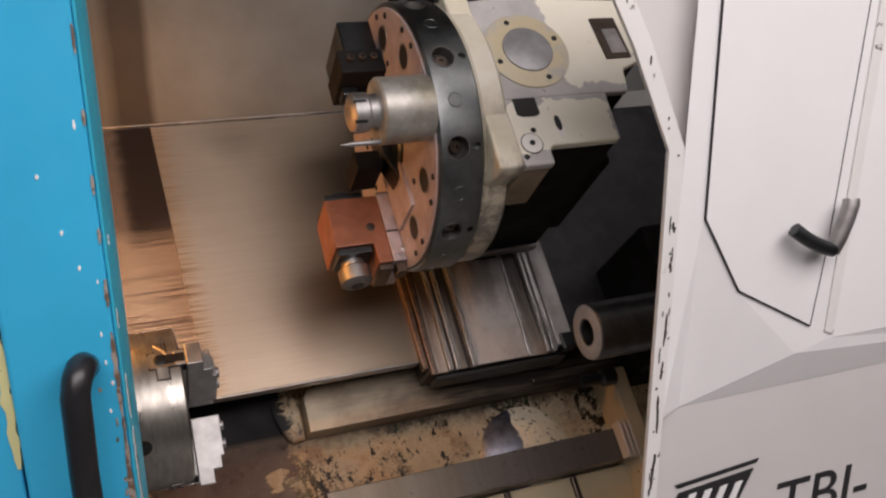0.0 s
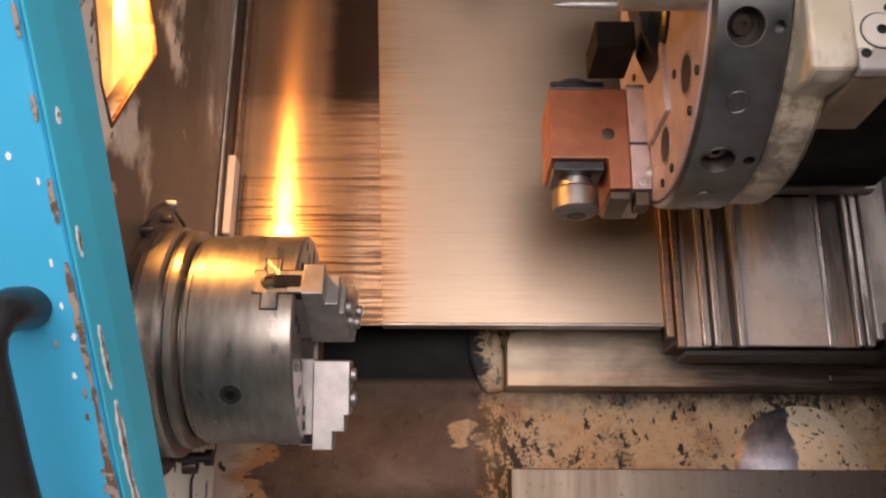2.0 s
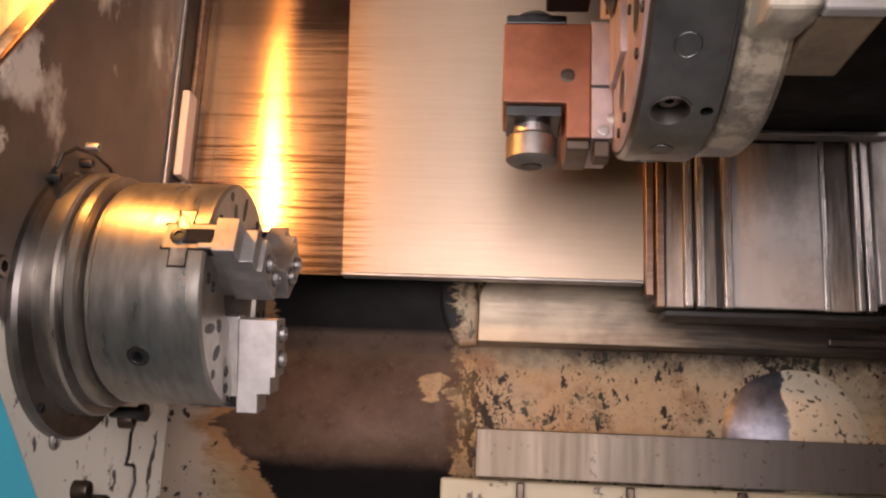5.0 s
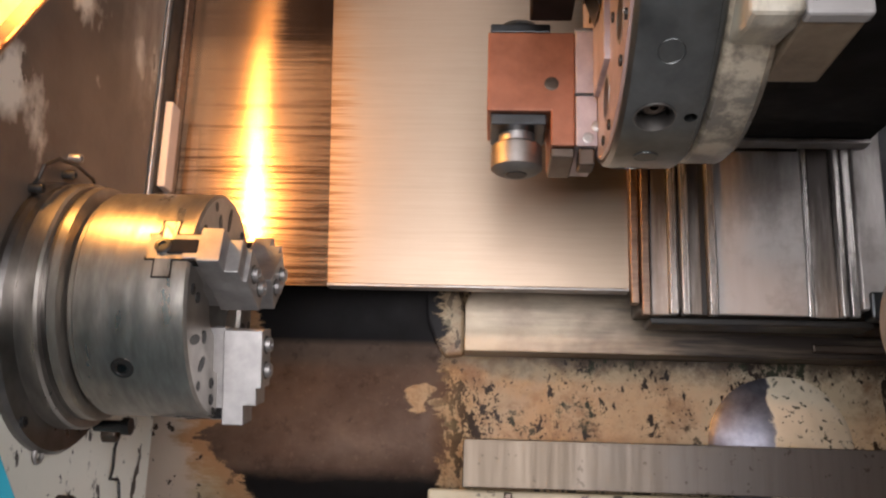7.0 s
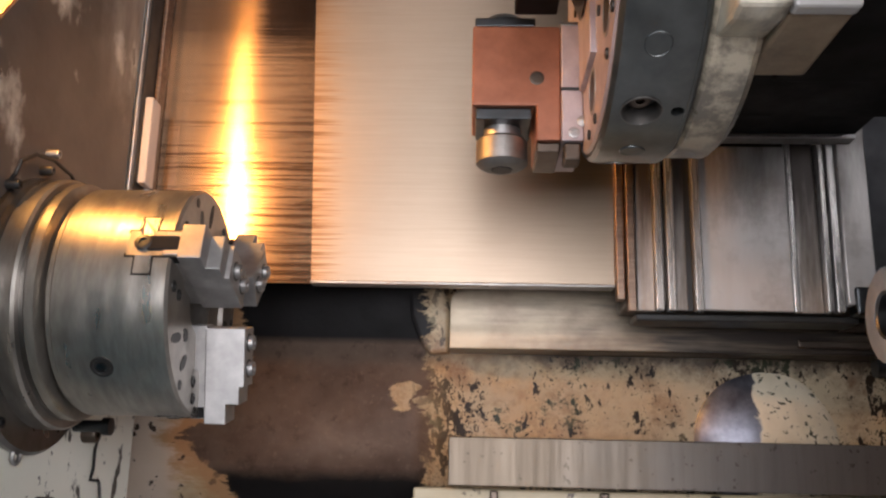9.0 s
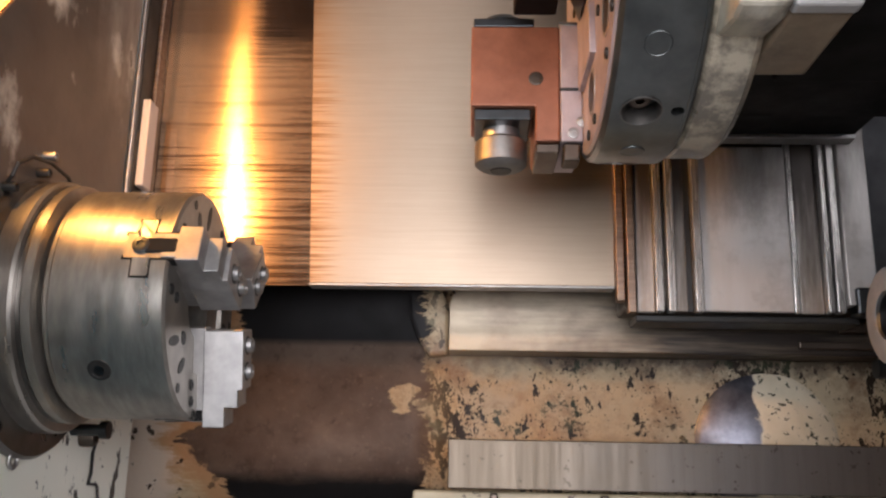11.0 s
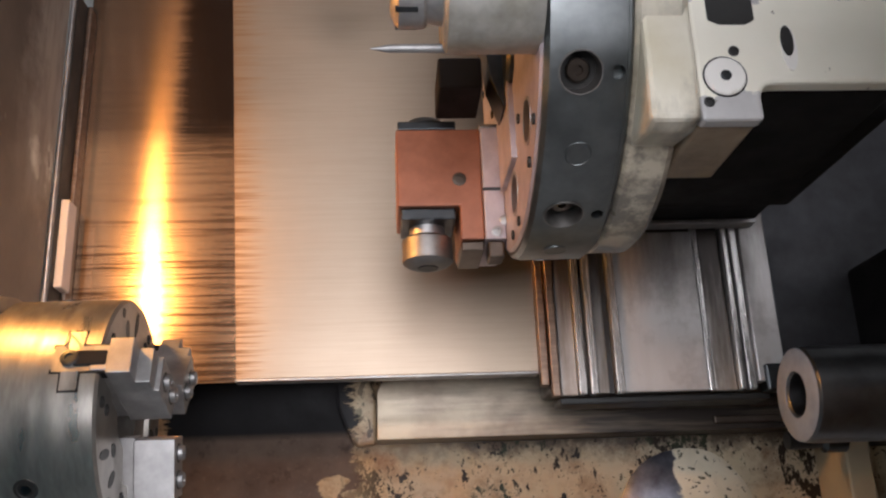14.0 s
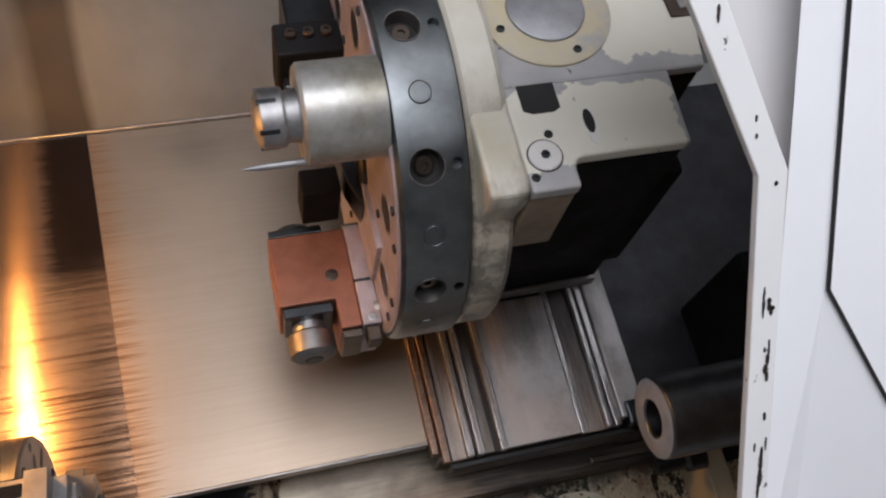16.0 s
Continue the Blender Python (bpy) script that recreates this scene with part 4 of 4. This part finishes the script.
cutters = None
for k in range(10):
    a = -8.2 + 36 * k
    out = (rim(a, 0, 1) - rim(a, 0, 0)).normalized()
    cutters = lathe([(-0.018, 0.0), (-0.018, 0.0168), (0.01, 0.0168), (0.01, 0)], rim(a, 0.530, TR), out, 32, cutters)
    cutters = lathe([(-0.008, 0.0), (-0.008, 0.0052), (0.01, 0.0052), (0.01, 0)], rim(a, 0.5575, TR), out, 20, cutters)
DISC = lathe([(0.5035, 0.03), (0.5035, 0.198), (0.507, 0.2015), (0.512, TR), (0.5635, TR), (0.5645, 0.2005), (0.5665, 0.2005), (0.569, 0.198), (0.569, 0.03)], (0, CEN.y, CEN.z), (1, 0, 0), 144)
part("disc", bored(DISC, cutters), BLUED, turret, "", 0.35)
part("face_hub", lathe([(0.495, 0.03), (0.495, 0.058), (0.498, 0.062), (0.5034, 0.062), (0.5034, 0.03)], (0, CEN.y, CEN.z), (1, 0, 0), 64), DARKSTEEL, turret, "", 0.5)
part("face_plate", lathe([(0.5012, 0.064), (0.5012, 0.193), (0.5034, 0.195), (0.5034, 0.064)], (0, CEN.y, CEN.z), (1, 0, 0), 96, None, False), ROSE, turret, "pinkish ground steel face", 0.4)
for k in range(10):
    a = -8.2 + 36 * k
    out = (rim(a, 0, 1) - rim(a, 0, 0)).normalized()
    sock = part("socket", lathe([(-0.0165, 0.0150), (-0.0165, 0.0166), (0.0006, 0.0166), (0.0006, 0.0156), (-0.0005, 0.0154), (-0.0150, 0.0150)], rim(a, 0.530, TR), out, 32, None, False), NUT, turret, "oily steel-lined round socket", 0.5)
    part("socket_floor", lathe([(-0.0178, 0.0148), (-0.0150, 0.0148), (-0.0150, 0)], rim(a, 0.530, TR), out, 28), BLACK, sock)
    part("socket_screw", lathe([(-0.0149, 0.0088), (-0.0105, 0.0088), (-0.0098, 0.0078), (-0.0098, 0.0036), (-0.0125, 0.0034), (-0.0125, 0)], rim(a, 0.530, TR), out, 24), GRIME, sock, "", 0.5)
    part("plug", lathe([(-0.002, 0.0105), (0.0005, 0.0105), (0.0009, 0.0098), (0.0005, 0.0092), (0.0005, 0)], rim(a + 18, 0.533, TR), (rim(a + 18, 0, 1) - rim(a + 18, 0, 0)).normalized(), 24), BLUED, turret, "", 0.5)
    station = part("station_bore", lathe([(-0.0006, 0.017), (-0.0006, 0.020), (0.0012, 0.020), (0.0012, 0.017)], rim(a + 18, 0.5012, 0.150), (1, 0, 0), 32, None, False), STEEL, turret, "", 0.5)
    part("bore_floor", lathe([(-0.0003, 0.0172), (0.0008, 0.0172), (0.0008, 0)], rim(a + 18, 0.5012, 0.150), (1, 0, 0), 32), BLACK, station)
    for r, w in ((0.183, 6), (0.183, -6), (0.115, 9)):
        cap_screw(rim(a + 18 + w, 0.5010, r), (-1, 0, 0), 0.0045, 0.002, turret, BLACK)

# collet holder, axis along the spindle
hold = thing("collet_holder", rim(-26.2, 0.47, 0.172), "worn silvery collet chuck holder with slotted nut", "tool holder", "tool holders on the turret")
c = rim(-26.2, 0, 0.172)
part("holder_body", lathe([(0.431, 0.02), (0.431, 0.0415), (0.434, 0.0445), (0.5025, 0.0445), (0.5025, 0.02)], (0, c.y, c.z), (1, 0, 0), 64), metal("worn_holder_steel", (0.58, 0.56, 0.52), 0.36, (0.20, 0.17, 0.075), 0.85, 55, metallic=0.6), hold, "", 0.4)
part("neck", lathe([(0.4195, 0.012), (0.4195, 0.022), (0.431, 0.024), (0.431, 0.012)], (0, c.y, c.z), (1, 0, 0), 48), STEEL, hold, "", 0.4)
nut = part("collet_nut", lathe([(0.393, 0.008), (0.393, 0.015), (0.396, 0.0225), (0.399, 0.026), (0.417, 0.026), (0.4195, 0.0245), (0.4195, 0.008)], (0, c.y, c.z), (1, 0, 0), 48), STEEL, hold, "slotted collet nut", 0.4)
for k in range(6):
    a = 2 * math.pi * k / 6 + 0.25
    d = Vector((0, math.cos(a), math.sin(a)))
    t = Vector((1, 0, 0)).cross(d)
    own = box((0.3965, -0.0022, 0.0235), (0.413, 0.0022, 0.0263), 0.0004)
    for v in own.verts:
        v.co = Vector((v.co.x, c.y, c.z)) + t * v.co.y + d * v.co.z
    part("nut_slot", own, DARKSTEEL, nut)

bar = thing("boring_bar", S(0.40, 0.2245, 0.277), "thin bright pointed rod beneath the collet nut", "rod")
part("rod", lathe([(0.378, 0.0005), (0.392, 0.0032), (0.434, 0.0036), (0.434, 0)], (0, S(0, 0.2245, 0.262).y, S(0, 0.2245, 0.262).z), (1, 0, 0), 16), STEEL, bar, "", 0.6)

# red milling holder hanging below the turret
red = thing("milling_tool_holder", S(0.44, 0.22, 0.02), "reddish brown driven tool holder with a steel collet nut", "tool holder", "tool holders on the turret")
RN0, RN1 = -0.035, 0.047
BLOCK = [(0.3985, 0.182), (0.458, 0.182), (0.458, 0.148), (0.4805, 0.148), (0.4805, 0.262), (0.3985, 0.262)]
part("body", prism(BLOCK, (RN0, RN1), xu, 0.0018), COPPER, red)
cap_screw(S(0.4585, 0.209, RN1 - 0.0005), SLANT @ Vector((0, 0, 1)), 0.0068, 0.0015, red, GRIME)
part("base_plate", prism([(0.481, 0.147), (0.5008, 0.147), (0.5008, 0.262), (0.481, 0.262)], (RN0 - 0.005, RN1 + 0.002), xu, 0.0012), ROSE, red, "pinkish ground steel base plate")
part("base_seam", box((0.4803, 0.196, RN1 + 0.0016), (0.503, 0.199, RN1 + 0.0027), 0, True), DARKSTEEL, red)
cap_screw(S(0.492, 0.1545, RN1 + 0.002), SLANT @ Vector((0, 0, 1)), 0.0052, 0.0016, red, STEEL)
part("dowel_pin", lathe([(0.0, 0.0), (0.0, 0.0042), (0.0225, 0.0042), (0.0235, 0.003), (0.0235, 0)], S(0.4805, 0.264, RN1 - 0.004), (1, 0, 0), 16), STEEL, red, "bright dowel pin", 0.6)
part("stud", lathe([(0.0, 0.0055), (0.004, 0.0055), (0.005, 0.004), (0.005, 0)], S(0.5005, 0.166, RN1 - 0.002), SLANT @ Vector((0, 0, 1)), 16), STEEL, red, "", 0.6)
part("foot_block", box((0.4585, 0.1385, -0.02), (0.4800, 0.1475, 0.042), 0.0015, True), GRIME, red)
up = SLANT @ Vector((0, 1, 0))
axis_at = S(0.4275, 0.0, 0.010)
part("collar", box((0.402, 0.171, -0.018), (0.4545, 0.1818, 0.041), 0.0015, True), DARKSTEEL, red)
part("shank", lathe([(0.160, 0.0), (0.160, 0.0175), (0.1715, 0.0175), (0.1715, 0)], axis_at, up, 40), STEEL, red, "", 0.5)
nut2 = part("collet_nut", lathe([(0.1315, 0.008), (0.1315, 0.015), (0.134, 0.021), (0.137, 0.0245), (0.158, 0.0245), (0.1605, 0.0225), (0.1605, 0.008)], axis_at, up, 48), NUT, red, "slotted collet nut", 0.4)
part("collet", lathe([(0.1305, 0.0), (0.1305, 0.0095), (0.1335, 0.012), (0.1335, 0)], axis_at, up, 24), BLACK, nut2)
part("top_plate", box((0.4005, 0.2625, -0.03), (0.4575, 0.2715, 0.0455), 0.0015, True), DARKSTEEL, red)
part("top_cap", lathe([(0.2716, 0.0235), (0.275, 0.0235), (0.281, 0.018), (0.283, 0.010), (0.283, 0)], S(0.4285, 0.0, 0.018), up, 40), DARKSTEEL, red, "", 0.5)
part("coolant_nozzle", box((0.4835, 0.1300, 0.02), (0.4985, 0.1465, 0.046), 0.002, True), GRIME, red)

# black turning holders further round the disc
dark = thing("turning_tool_holder", S(0.48, 0.235, 0.15), "black steel turning tool block behind the collet holder", "tool holder", "tool holders on the turret")
part("block", box((0.437, 0.266, 0.06), (0.4765, 0.296, 0.125), 0.002, True), DEEPBLACK, dark)
part("shoe", prism([(0.4775, 0.33), (0.5025, 0.33), (0.5015, 0.270), (0.494, 0.243), (0.483, 0.275)], (0.09, 0.13), xu, 0.001), DARKSTEEL, dark, "grey pointed clamp shoe")
part("clamp_plate", box((0.4960, 0.19, 0.06), (0.5028, 0.30, 0.14), 0.001, True), ROSE, dark)
upper = thing("turning_tool_holder", S(0.47, 0.40, 0.2), "black steel tool block with clamp screws high on the turret", "tool holder", "tool holders on the turret")
part("block", box((0.433, 0.395, 0.10), (0.5028, 0.435, 0.185), 0.003, True), DEEPBLACK, upper)
part("block", box((0.450, 0.44, 0.06), (0.5028, 0.50, 0.17), 0.003, True), DARKSTEEL, upper)
part("tool_shank", box((0.438, 0.38, 0.12), (0.462, 0.394, 0.15), 0.002, True), DARKSTEEL, upper)
for k in range(3):
    cap_screw(S(0.45 + 0.018 * k, 0.418, 0.1848), SLANT @ Vector((0, 0, 1)), 0.006, 0.006, upper, GRIME)

# ---- tailstock ----
tail = thing("tailstock", (1.1, 0.05, 0.8), "dark steel tailstock with a hollow round quill", "tailstock")
QX, QR = 0.778, 0.0462
part("quill", lathe([(QX + 0.06, 0.0), (QX + 0.06, 0.0185), (QX + 0.002, 0.0205), (QX, 0.0225), (QX, QR - 0.005), (QX + 0.004, QR - 0.0008), (QX + 0.012, QR), (1.1, QR)], (0, 0, AXIS), (1, 0, 0), 64), metal("oiled_quill_steel", (0.17, 0.17, 0.175), 0.36, (0.07, 0.07, 0.07), 0.5, 40, (1, 1, 1)), tail, "", 0.5)
part("quill_rim", lathe([(QX - 0.0008, 0.0225), (QX - 0.0008, QR - 0.0045), (QX + 0.0008, QR - 0.0018), (QX + 0.0008, 0.0225)], (0, 0, AXIS), (1, 0, 0), 64, None, False), metal("bright_rim_steel", (0.36, 0.38, 0.42), 0.5, (0.2, 0.2, 0.22), 0.3, 40, metallic=0.1), tail, "", 0.6)
part("tail_body", lathe([(0.985, 0.05), (0.985, 0.085), (1.0, 0.095), (1.30, 0.095), (1.30, 0)], (0, 0, AXIS), (1, 0, 0), 64), DARKSTEEL, tail, "", 0.5)
part("tail_foot", box((0.99, -0.02, -0.36), (1.30, 0.20, -0.06), 0.008, True), DEEPBLACK, tail)
part("clamp_bar", lathe([(0.0, 0.011), (0.04, 0.011), (0.045, 0.016), (0.07, 0.016), (0.07, 0)], S(0.865, -0.02, -0.235), (1, 0, 0), 24), DARKSTEEL, tail, "", 0.5)
endplate = thing("bed_end_plate", S(0.97, -0.1, -0.35), "cream bed end plate with pale rubber wipers", "plate")
part("plate", box((0.952, -0.30, -0.40), (0.985, 0.004, -0.27), 0.003, True), paint("stained_end_paint", (0.58, 0.48, 0.32), 0.45, (0.10, 0.07, 0.05), 0.6, 16, 0.25), endplate)
for k in range(3):
    part("wiper", box((0.946 - 0.012 * k, -0.166, -0.288 + 0.004 * k), (0.951 - 0.012 * k, -0.10, -0.262 + 0.004 * k), 0.001, True), PLASTIC, endplate)

# ---- blue door ----
FY = -0.30
DY = -0.326
door = thing("sliding_door", (-0.1, DY, 0.6), "sky blue painted sheet steel sliding door, pushed open, with chipped edges", "door")
part("door_panel", box((-0.018, DY, 0.45), (0.0745, -0.281, 2.02), 0.0035), BLUE, door)
part("door_edge", prism([(0.0748, DY + 0.0025), (0.0775, DY + 0.001), (0.0835, DY + 0.022), (0.0875, -0.277), (0.0748, -0.277)], (0.45, 2.02), lambda a, b, c: (a, b, c), 0.0012), TEAL, door, "teal folded edge with worn flecks")
part("door_skin", box((-0.60, DY + 0.006, 1.118), (-0.0205, -0.285, 2.02), 0.003), BLUE, door)
part("door_skin", box((-0.60, DY + 0.006, 0.45), (-0.0205, -0.285, 1.112), 0.003), BLUE, door)
part("door_seam", box((-0.60, DY + 0.010, 1.1122), (-0.0203, -0.287, 1.1178)), BLACK, door)


def chip(x, z0, z1, wide, seed):
    """A ragged patch of old filler laid bare by the lost paint."""
    rng = random.Random(seed)
    k = 14
    left = [(x - wide * (0.4 + 0.6 * rng.random()) * abs(math.sin(math.pi * (i + 0.4) / (k + 1))) ** 0.5, z0 + (z1 - z0) * i / k) for i in range(k + 1)]
    right = [(x + wide * (0.4 + 0.6 * rng.random()) * abs(math.sin(math.pi * (i + 0.4) / (k + 1))) ** 0.5, z0 + (z1 - z0) * i / k) for i in range(k, -1, -1)]
    return left + right


part("paint_chip", prism(chip(-0.0225, 1.185, 1.325, 0.007, 3), (0.0, 0.0012), xz(DY + 0.0045)), YELLOWED, door, "yellowish filler laid bare")
for k, (z0, z1, w) in enumerate(((1.44, 1.458, 0.0018), (1.395, 1.41, 0.002), (1.335, 1.362, 0.0026), (1.225, 1.31, 0.0032), (1.09, 1.205, 0.0036), (0.98, 1.08, 0.004), (1.50, 1.515, 0.002), (1.56, 1.585, 0.002), (1.205, 1.225, 0.0022))):
    part("paint_chip", prism(chip(0.0738 - 0.5 * w, z0, z1, w, k), (-0.0008, 0.0), xz(DY)), FLECK, door, "bare grey-brown metal")
for k in range(12):
    rng = random.Random(40 + k)
    z, w = 1.0 + 0.56 * rng.random(), 0.001 + 0.001 * rng.random()
    part("paint_chip", prism(chip(0.068 - 0.006 * rng.random(), z, z + 0.003 + 0.007 * rng.random(), w, 60 + k), (-0.0008, 0.0), xz(DY)), FLECK if k % 2 else WHITE, door)
for k, (x, z) in enumerate(((0.043, 1.409), (0.053, 1.375), (0.054, 1.272), (0.056, 1.254), (0.03, 1.46))):
    part("paint_chip", prism(chip(x, z - 0.0022, z + 0.0025, 0.0018, 80 + k), (-0.0008, 0.0), xz(DY)), WHITE if k != 2 and k != 3 else FLECK, door)

def on_edge(w, z, lift):
    """A place on the folded edge of the door: w metres back from its front corner."""
    return (0.0775 + 0.275 * w + 0.961 * lift, DY + 0.001 + 0.961 * w - 0.275 * lift, z)


for k, (z0, z1, w, at) in enumerate(((1.215, 1.262, 0.0016, 0.008), (1.13, 1.205, 0.0024, 0.0095), (1.03, 1.14, 0.0032, 0.0105), (0.95, 1.02, 0.0022, 0.011), (1.31, 1.33, 0.0014, 0.006), (1.39, 1.40, 0.0013, 0.009))):
    scar = part("paint_chip", prism(chip(at, z0, z1, w * 1.7, 400 + k), (-0.0006, 0.0005), on_edge), WHITE_EDGE, door, "pale primer laid bare")
    part("bare_metal", prism(chip(at, z0 + 0.004, z1 - 0.003, w, 420 + k), (0.0004, 0.0009), on_edge), FLECK, scar)
handle = [(0.046, DY, 1.280), (0.045, DY - 0.02, 1.290), (0.043, DY - 0.034, 1.294), (0.039, DY - 0.042, 1.288), (0.036, DY - 0.044, 1.273), (0.034, DY - 0.044, 1.20), (0.034, DY - 0.044, 1.125), (0.036, DY - 0.042, 1.108), (0.040, DY - 0.034, 1.098), (0.044, DY - 0.02, 1.092), (0.046, DY, 1.088)]
part("handle", tube(handle, 0.0128, 20), RUBBER, door, "black bar handle", 1.0)

# ---- white cover ----
cover = thing("front_cover", (1.0, FY, 0.5), "white painted steel front cover with chipped edges and a hatch", "cover")
EDGE = [(0.692, 0.45), (0.692, 0.954), (0.690, 1.17), (0.689, 1.30), (0.687, 1.418), (0.632, 1.535), (0.595, 1.60), (0.526, 1.75)]
part("edge_rail", prism(EDGE + [(0.552, 1.75), (0.617, 1.607), (0.654, 1.54), (0.7085, 1.42), (0.7095, 1.30), (0.711, 1.17), (0.713, 0.954), (0.713, 0.45)], (0.0, 0.007), xz(FY), 0.001), WHITE_EDGE, cover, "folded white edge, chipped to dark metal")
part("main_panel", prism([(0.7135, 0.45), (1.6, 0.45), (1.6, 1.75), (0.5525, 1.75), (0.6175, 1.607), (0.6545, 1.54), (0.709, 1.42), (0.71, 1.30), (0.7115, 1.17), (0.7135, 0.954)], (0.022, 0.03), xz(FY), 0.0), SHADEDWHITE, cover)


def facets():
    """The upper part stands proud and falls back to the lower panel over slanted faces."""
    bm = bmesh.new()
    out, back = FY - 0.0015, FY + 0.021
    v = {k: bm.verts.new(p) for k, p in dict(
        t0=(0.7100, FY + 0.002, 1.62), t1=(0.7355, out, 1.62), a0=(0.7100, FY + 0.002, 1.30), a=(0.743, out, 1.331), b=(0.805, out, 1.229), c=(0.9315, out, 1.160),
        d=(0.9136, out, 1.124), e=(0.7504, back, 1.066), e0=(0.7125, FY + 0.004, 1.066), g=(0.969, out, 1.137), h=(1.6, out, 1.130), h2=(1.6, back, 1.062), q=(0.9545, out, 1.62), r=(1.6, out, 1.62)).items()}
    for f in ("t0 t1 a a0", "a0 a e0", "a b e e0", "b d e", "b c d", "e d g h h2", "d c g", "c q r h g", "c b a t1 q"):
        bm.faces.new([v[k] for k in f.split()])
    return bm


part("raised_panel", facets(), WHITE, cover)
hatch = [(0.7375, 1.62), (0.7445, 1.3315), (0.806, 1.2305), (0.9305, 1.1625), (0.9405, 1.275), (0.953, 1.62)]
hp = part("hatch", prism(hatch, (-0.0042, -0.0018), xz(FY), 0.0006), WHITE, cover, "white hatch with thin dark gaps")
gap = None
for p, q in zip(hatch, hatch[1:]):
    gap = tube([(p[0], FY - 0.0030, p[1]), (q[0], FY - 0.0030, q[1])], 0.0016, 8, gap)
part("hatch_gap", gap, BLACK, hp)
part("latch", tube([(0.866, FY - 0.020, 1.309), (0.876, FY - 0.024, 1.301), (0.890, FY - 0.026, 1.292), (0.906, FY - 0.027, 1.284), (0.926, FY - 0.027, 1.277)], 0.0092, 14), DARKSTEEL, hp, "dark shiny latch blade", 1.0)
part("latch_lever", tube([(0.927, FY - 0.024, 1.274), (0.934, FY - 0.026, 1.292), (0.943, FY - 0.026, 1.318), (0.9475, FY - 0.025, 1.334), (0.9485, FY - 0.023, 1.339)], 0.0105, 14), STEEL, hp, "bright upright latch lever", 1.0)
part("latch_post", lathe([(0, 0.009), (0.02, 0.009), (0.022, 0.007), (0.022, 0)], (0.924, FY - 0.0042, 1.277), (0, -1, 0), 20), STEEL, hp, "", 0.6)
part("seam_strip", prism([(0.958, 1.15), (0.974, 1.142), (0.985, 1.62), (0.969, 1.62)], (-0.0042, -0.0017), xz(FY), 0.0006), WHITE_EDGE, cover)
for k in range(22):
    rng = random.Random(200 + k)
    z = 0.95 + 0.66 * rng.random()
    xe = 0.6905 if z < 1.418 else 0.687 - (z - 1.418) * 0.47
    part("paint_chip", prism(chip(xe + 0.006 + 0.010 * rng.random(), z, z + 0.003 + 0.022 * rng.random() ** 3, 0.0008 + 0.0012 * rng.random(), 300 + k), (-0.0008, 0.0), xz(FY)), DARKSTEEL if k % 4 else GRIME, cover)

# longer flaked scars along the folded edge
for k, (z, long, w) in enumerate(((1.045, 0.050, 0.0024), (1.125, 0.022, 0.0018), (1.170, 0.034, 0.0020), (1.268, 0.018, 0.0022), (1.318, 0.012, 0.0016), (0.965, 0.046, 0.0026))):
    for j in range(3):
        rng = random.Random(500 + 7 * k + j)
        z0 = z + long * (j / 3 + 0.1 * rng.random())
        part("paint_chip", prism(chip(0.7005 + 0.003 * rng.random(), z0, z0 + long * 0.42, w * (0.6 + 0.6 * rng.random()), 540 + 5 * k + j), (-0.0008 - 0.0002 * j, 0.0), xz(FY)), GRIME, cover)


def lettering(text, size, m, material, parent):
    curve = bpy.data.curves.new("letters", "FONT")
    curve.body, curve.size, curve.extrude = text, size, 0.0006
    tmp = bpy.data.objects.new("letters", curve)
    scene.collection.objects.link(tmp)
    mesh = bpy.data.meshes.new_from_object(tmp.evaluated_get(bpy.context.evaluated_depsgraph_get()))
    bpy.data.objects.remove(tmp)
    mesh.transform(m)
    mesh.transform(Matrix.Translation(-where(parent)))
    mesh.materials.append(material)
    ob = new("lettering", mesh)
    ob.parent = parent
    return tagged(ob, "black letters reading TBI and a dash")


lettering("TBI-", 0.105, pose(0.938, FY + 0.0212, 0.829, 90, 0, 0), INK, cover)
DROP = 0.032
badge = part("badge", prism([(0.735, 0.905 - DROP), (0.865, 0.915 - DROP), (0.890, 0.972 - DROP), (0.765, 0.962 - DROP)], (0.0200, 0.0218), xz(FY), 0.0), INK, cover, "black slanted badge with white bars")
part("badge_line", prism([(0.757, 0.976 - DROP), (0.762, 0.970 - DROP), (0.893, 0.980 - DROP), (0.897, 0.986 - DROP)], (0.0200, 0.0218), xz(FY)), INK, cover)
for k in range(4):
    x0 = 0.768 + 0.026 * k
    part("bar", prism([(x0, 0.916 - DROP), (x0 + 0.012, 0.917 - DROP), (x0 + 0.026, 0.957 - DROP), (x0 + 0.014, 0.956 - DROP)], (0.0188, 0.0199), xz(FY)), WHITE, badge)
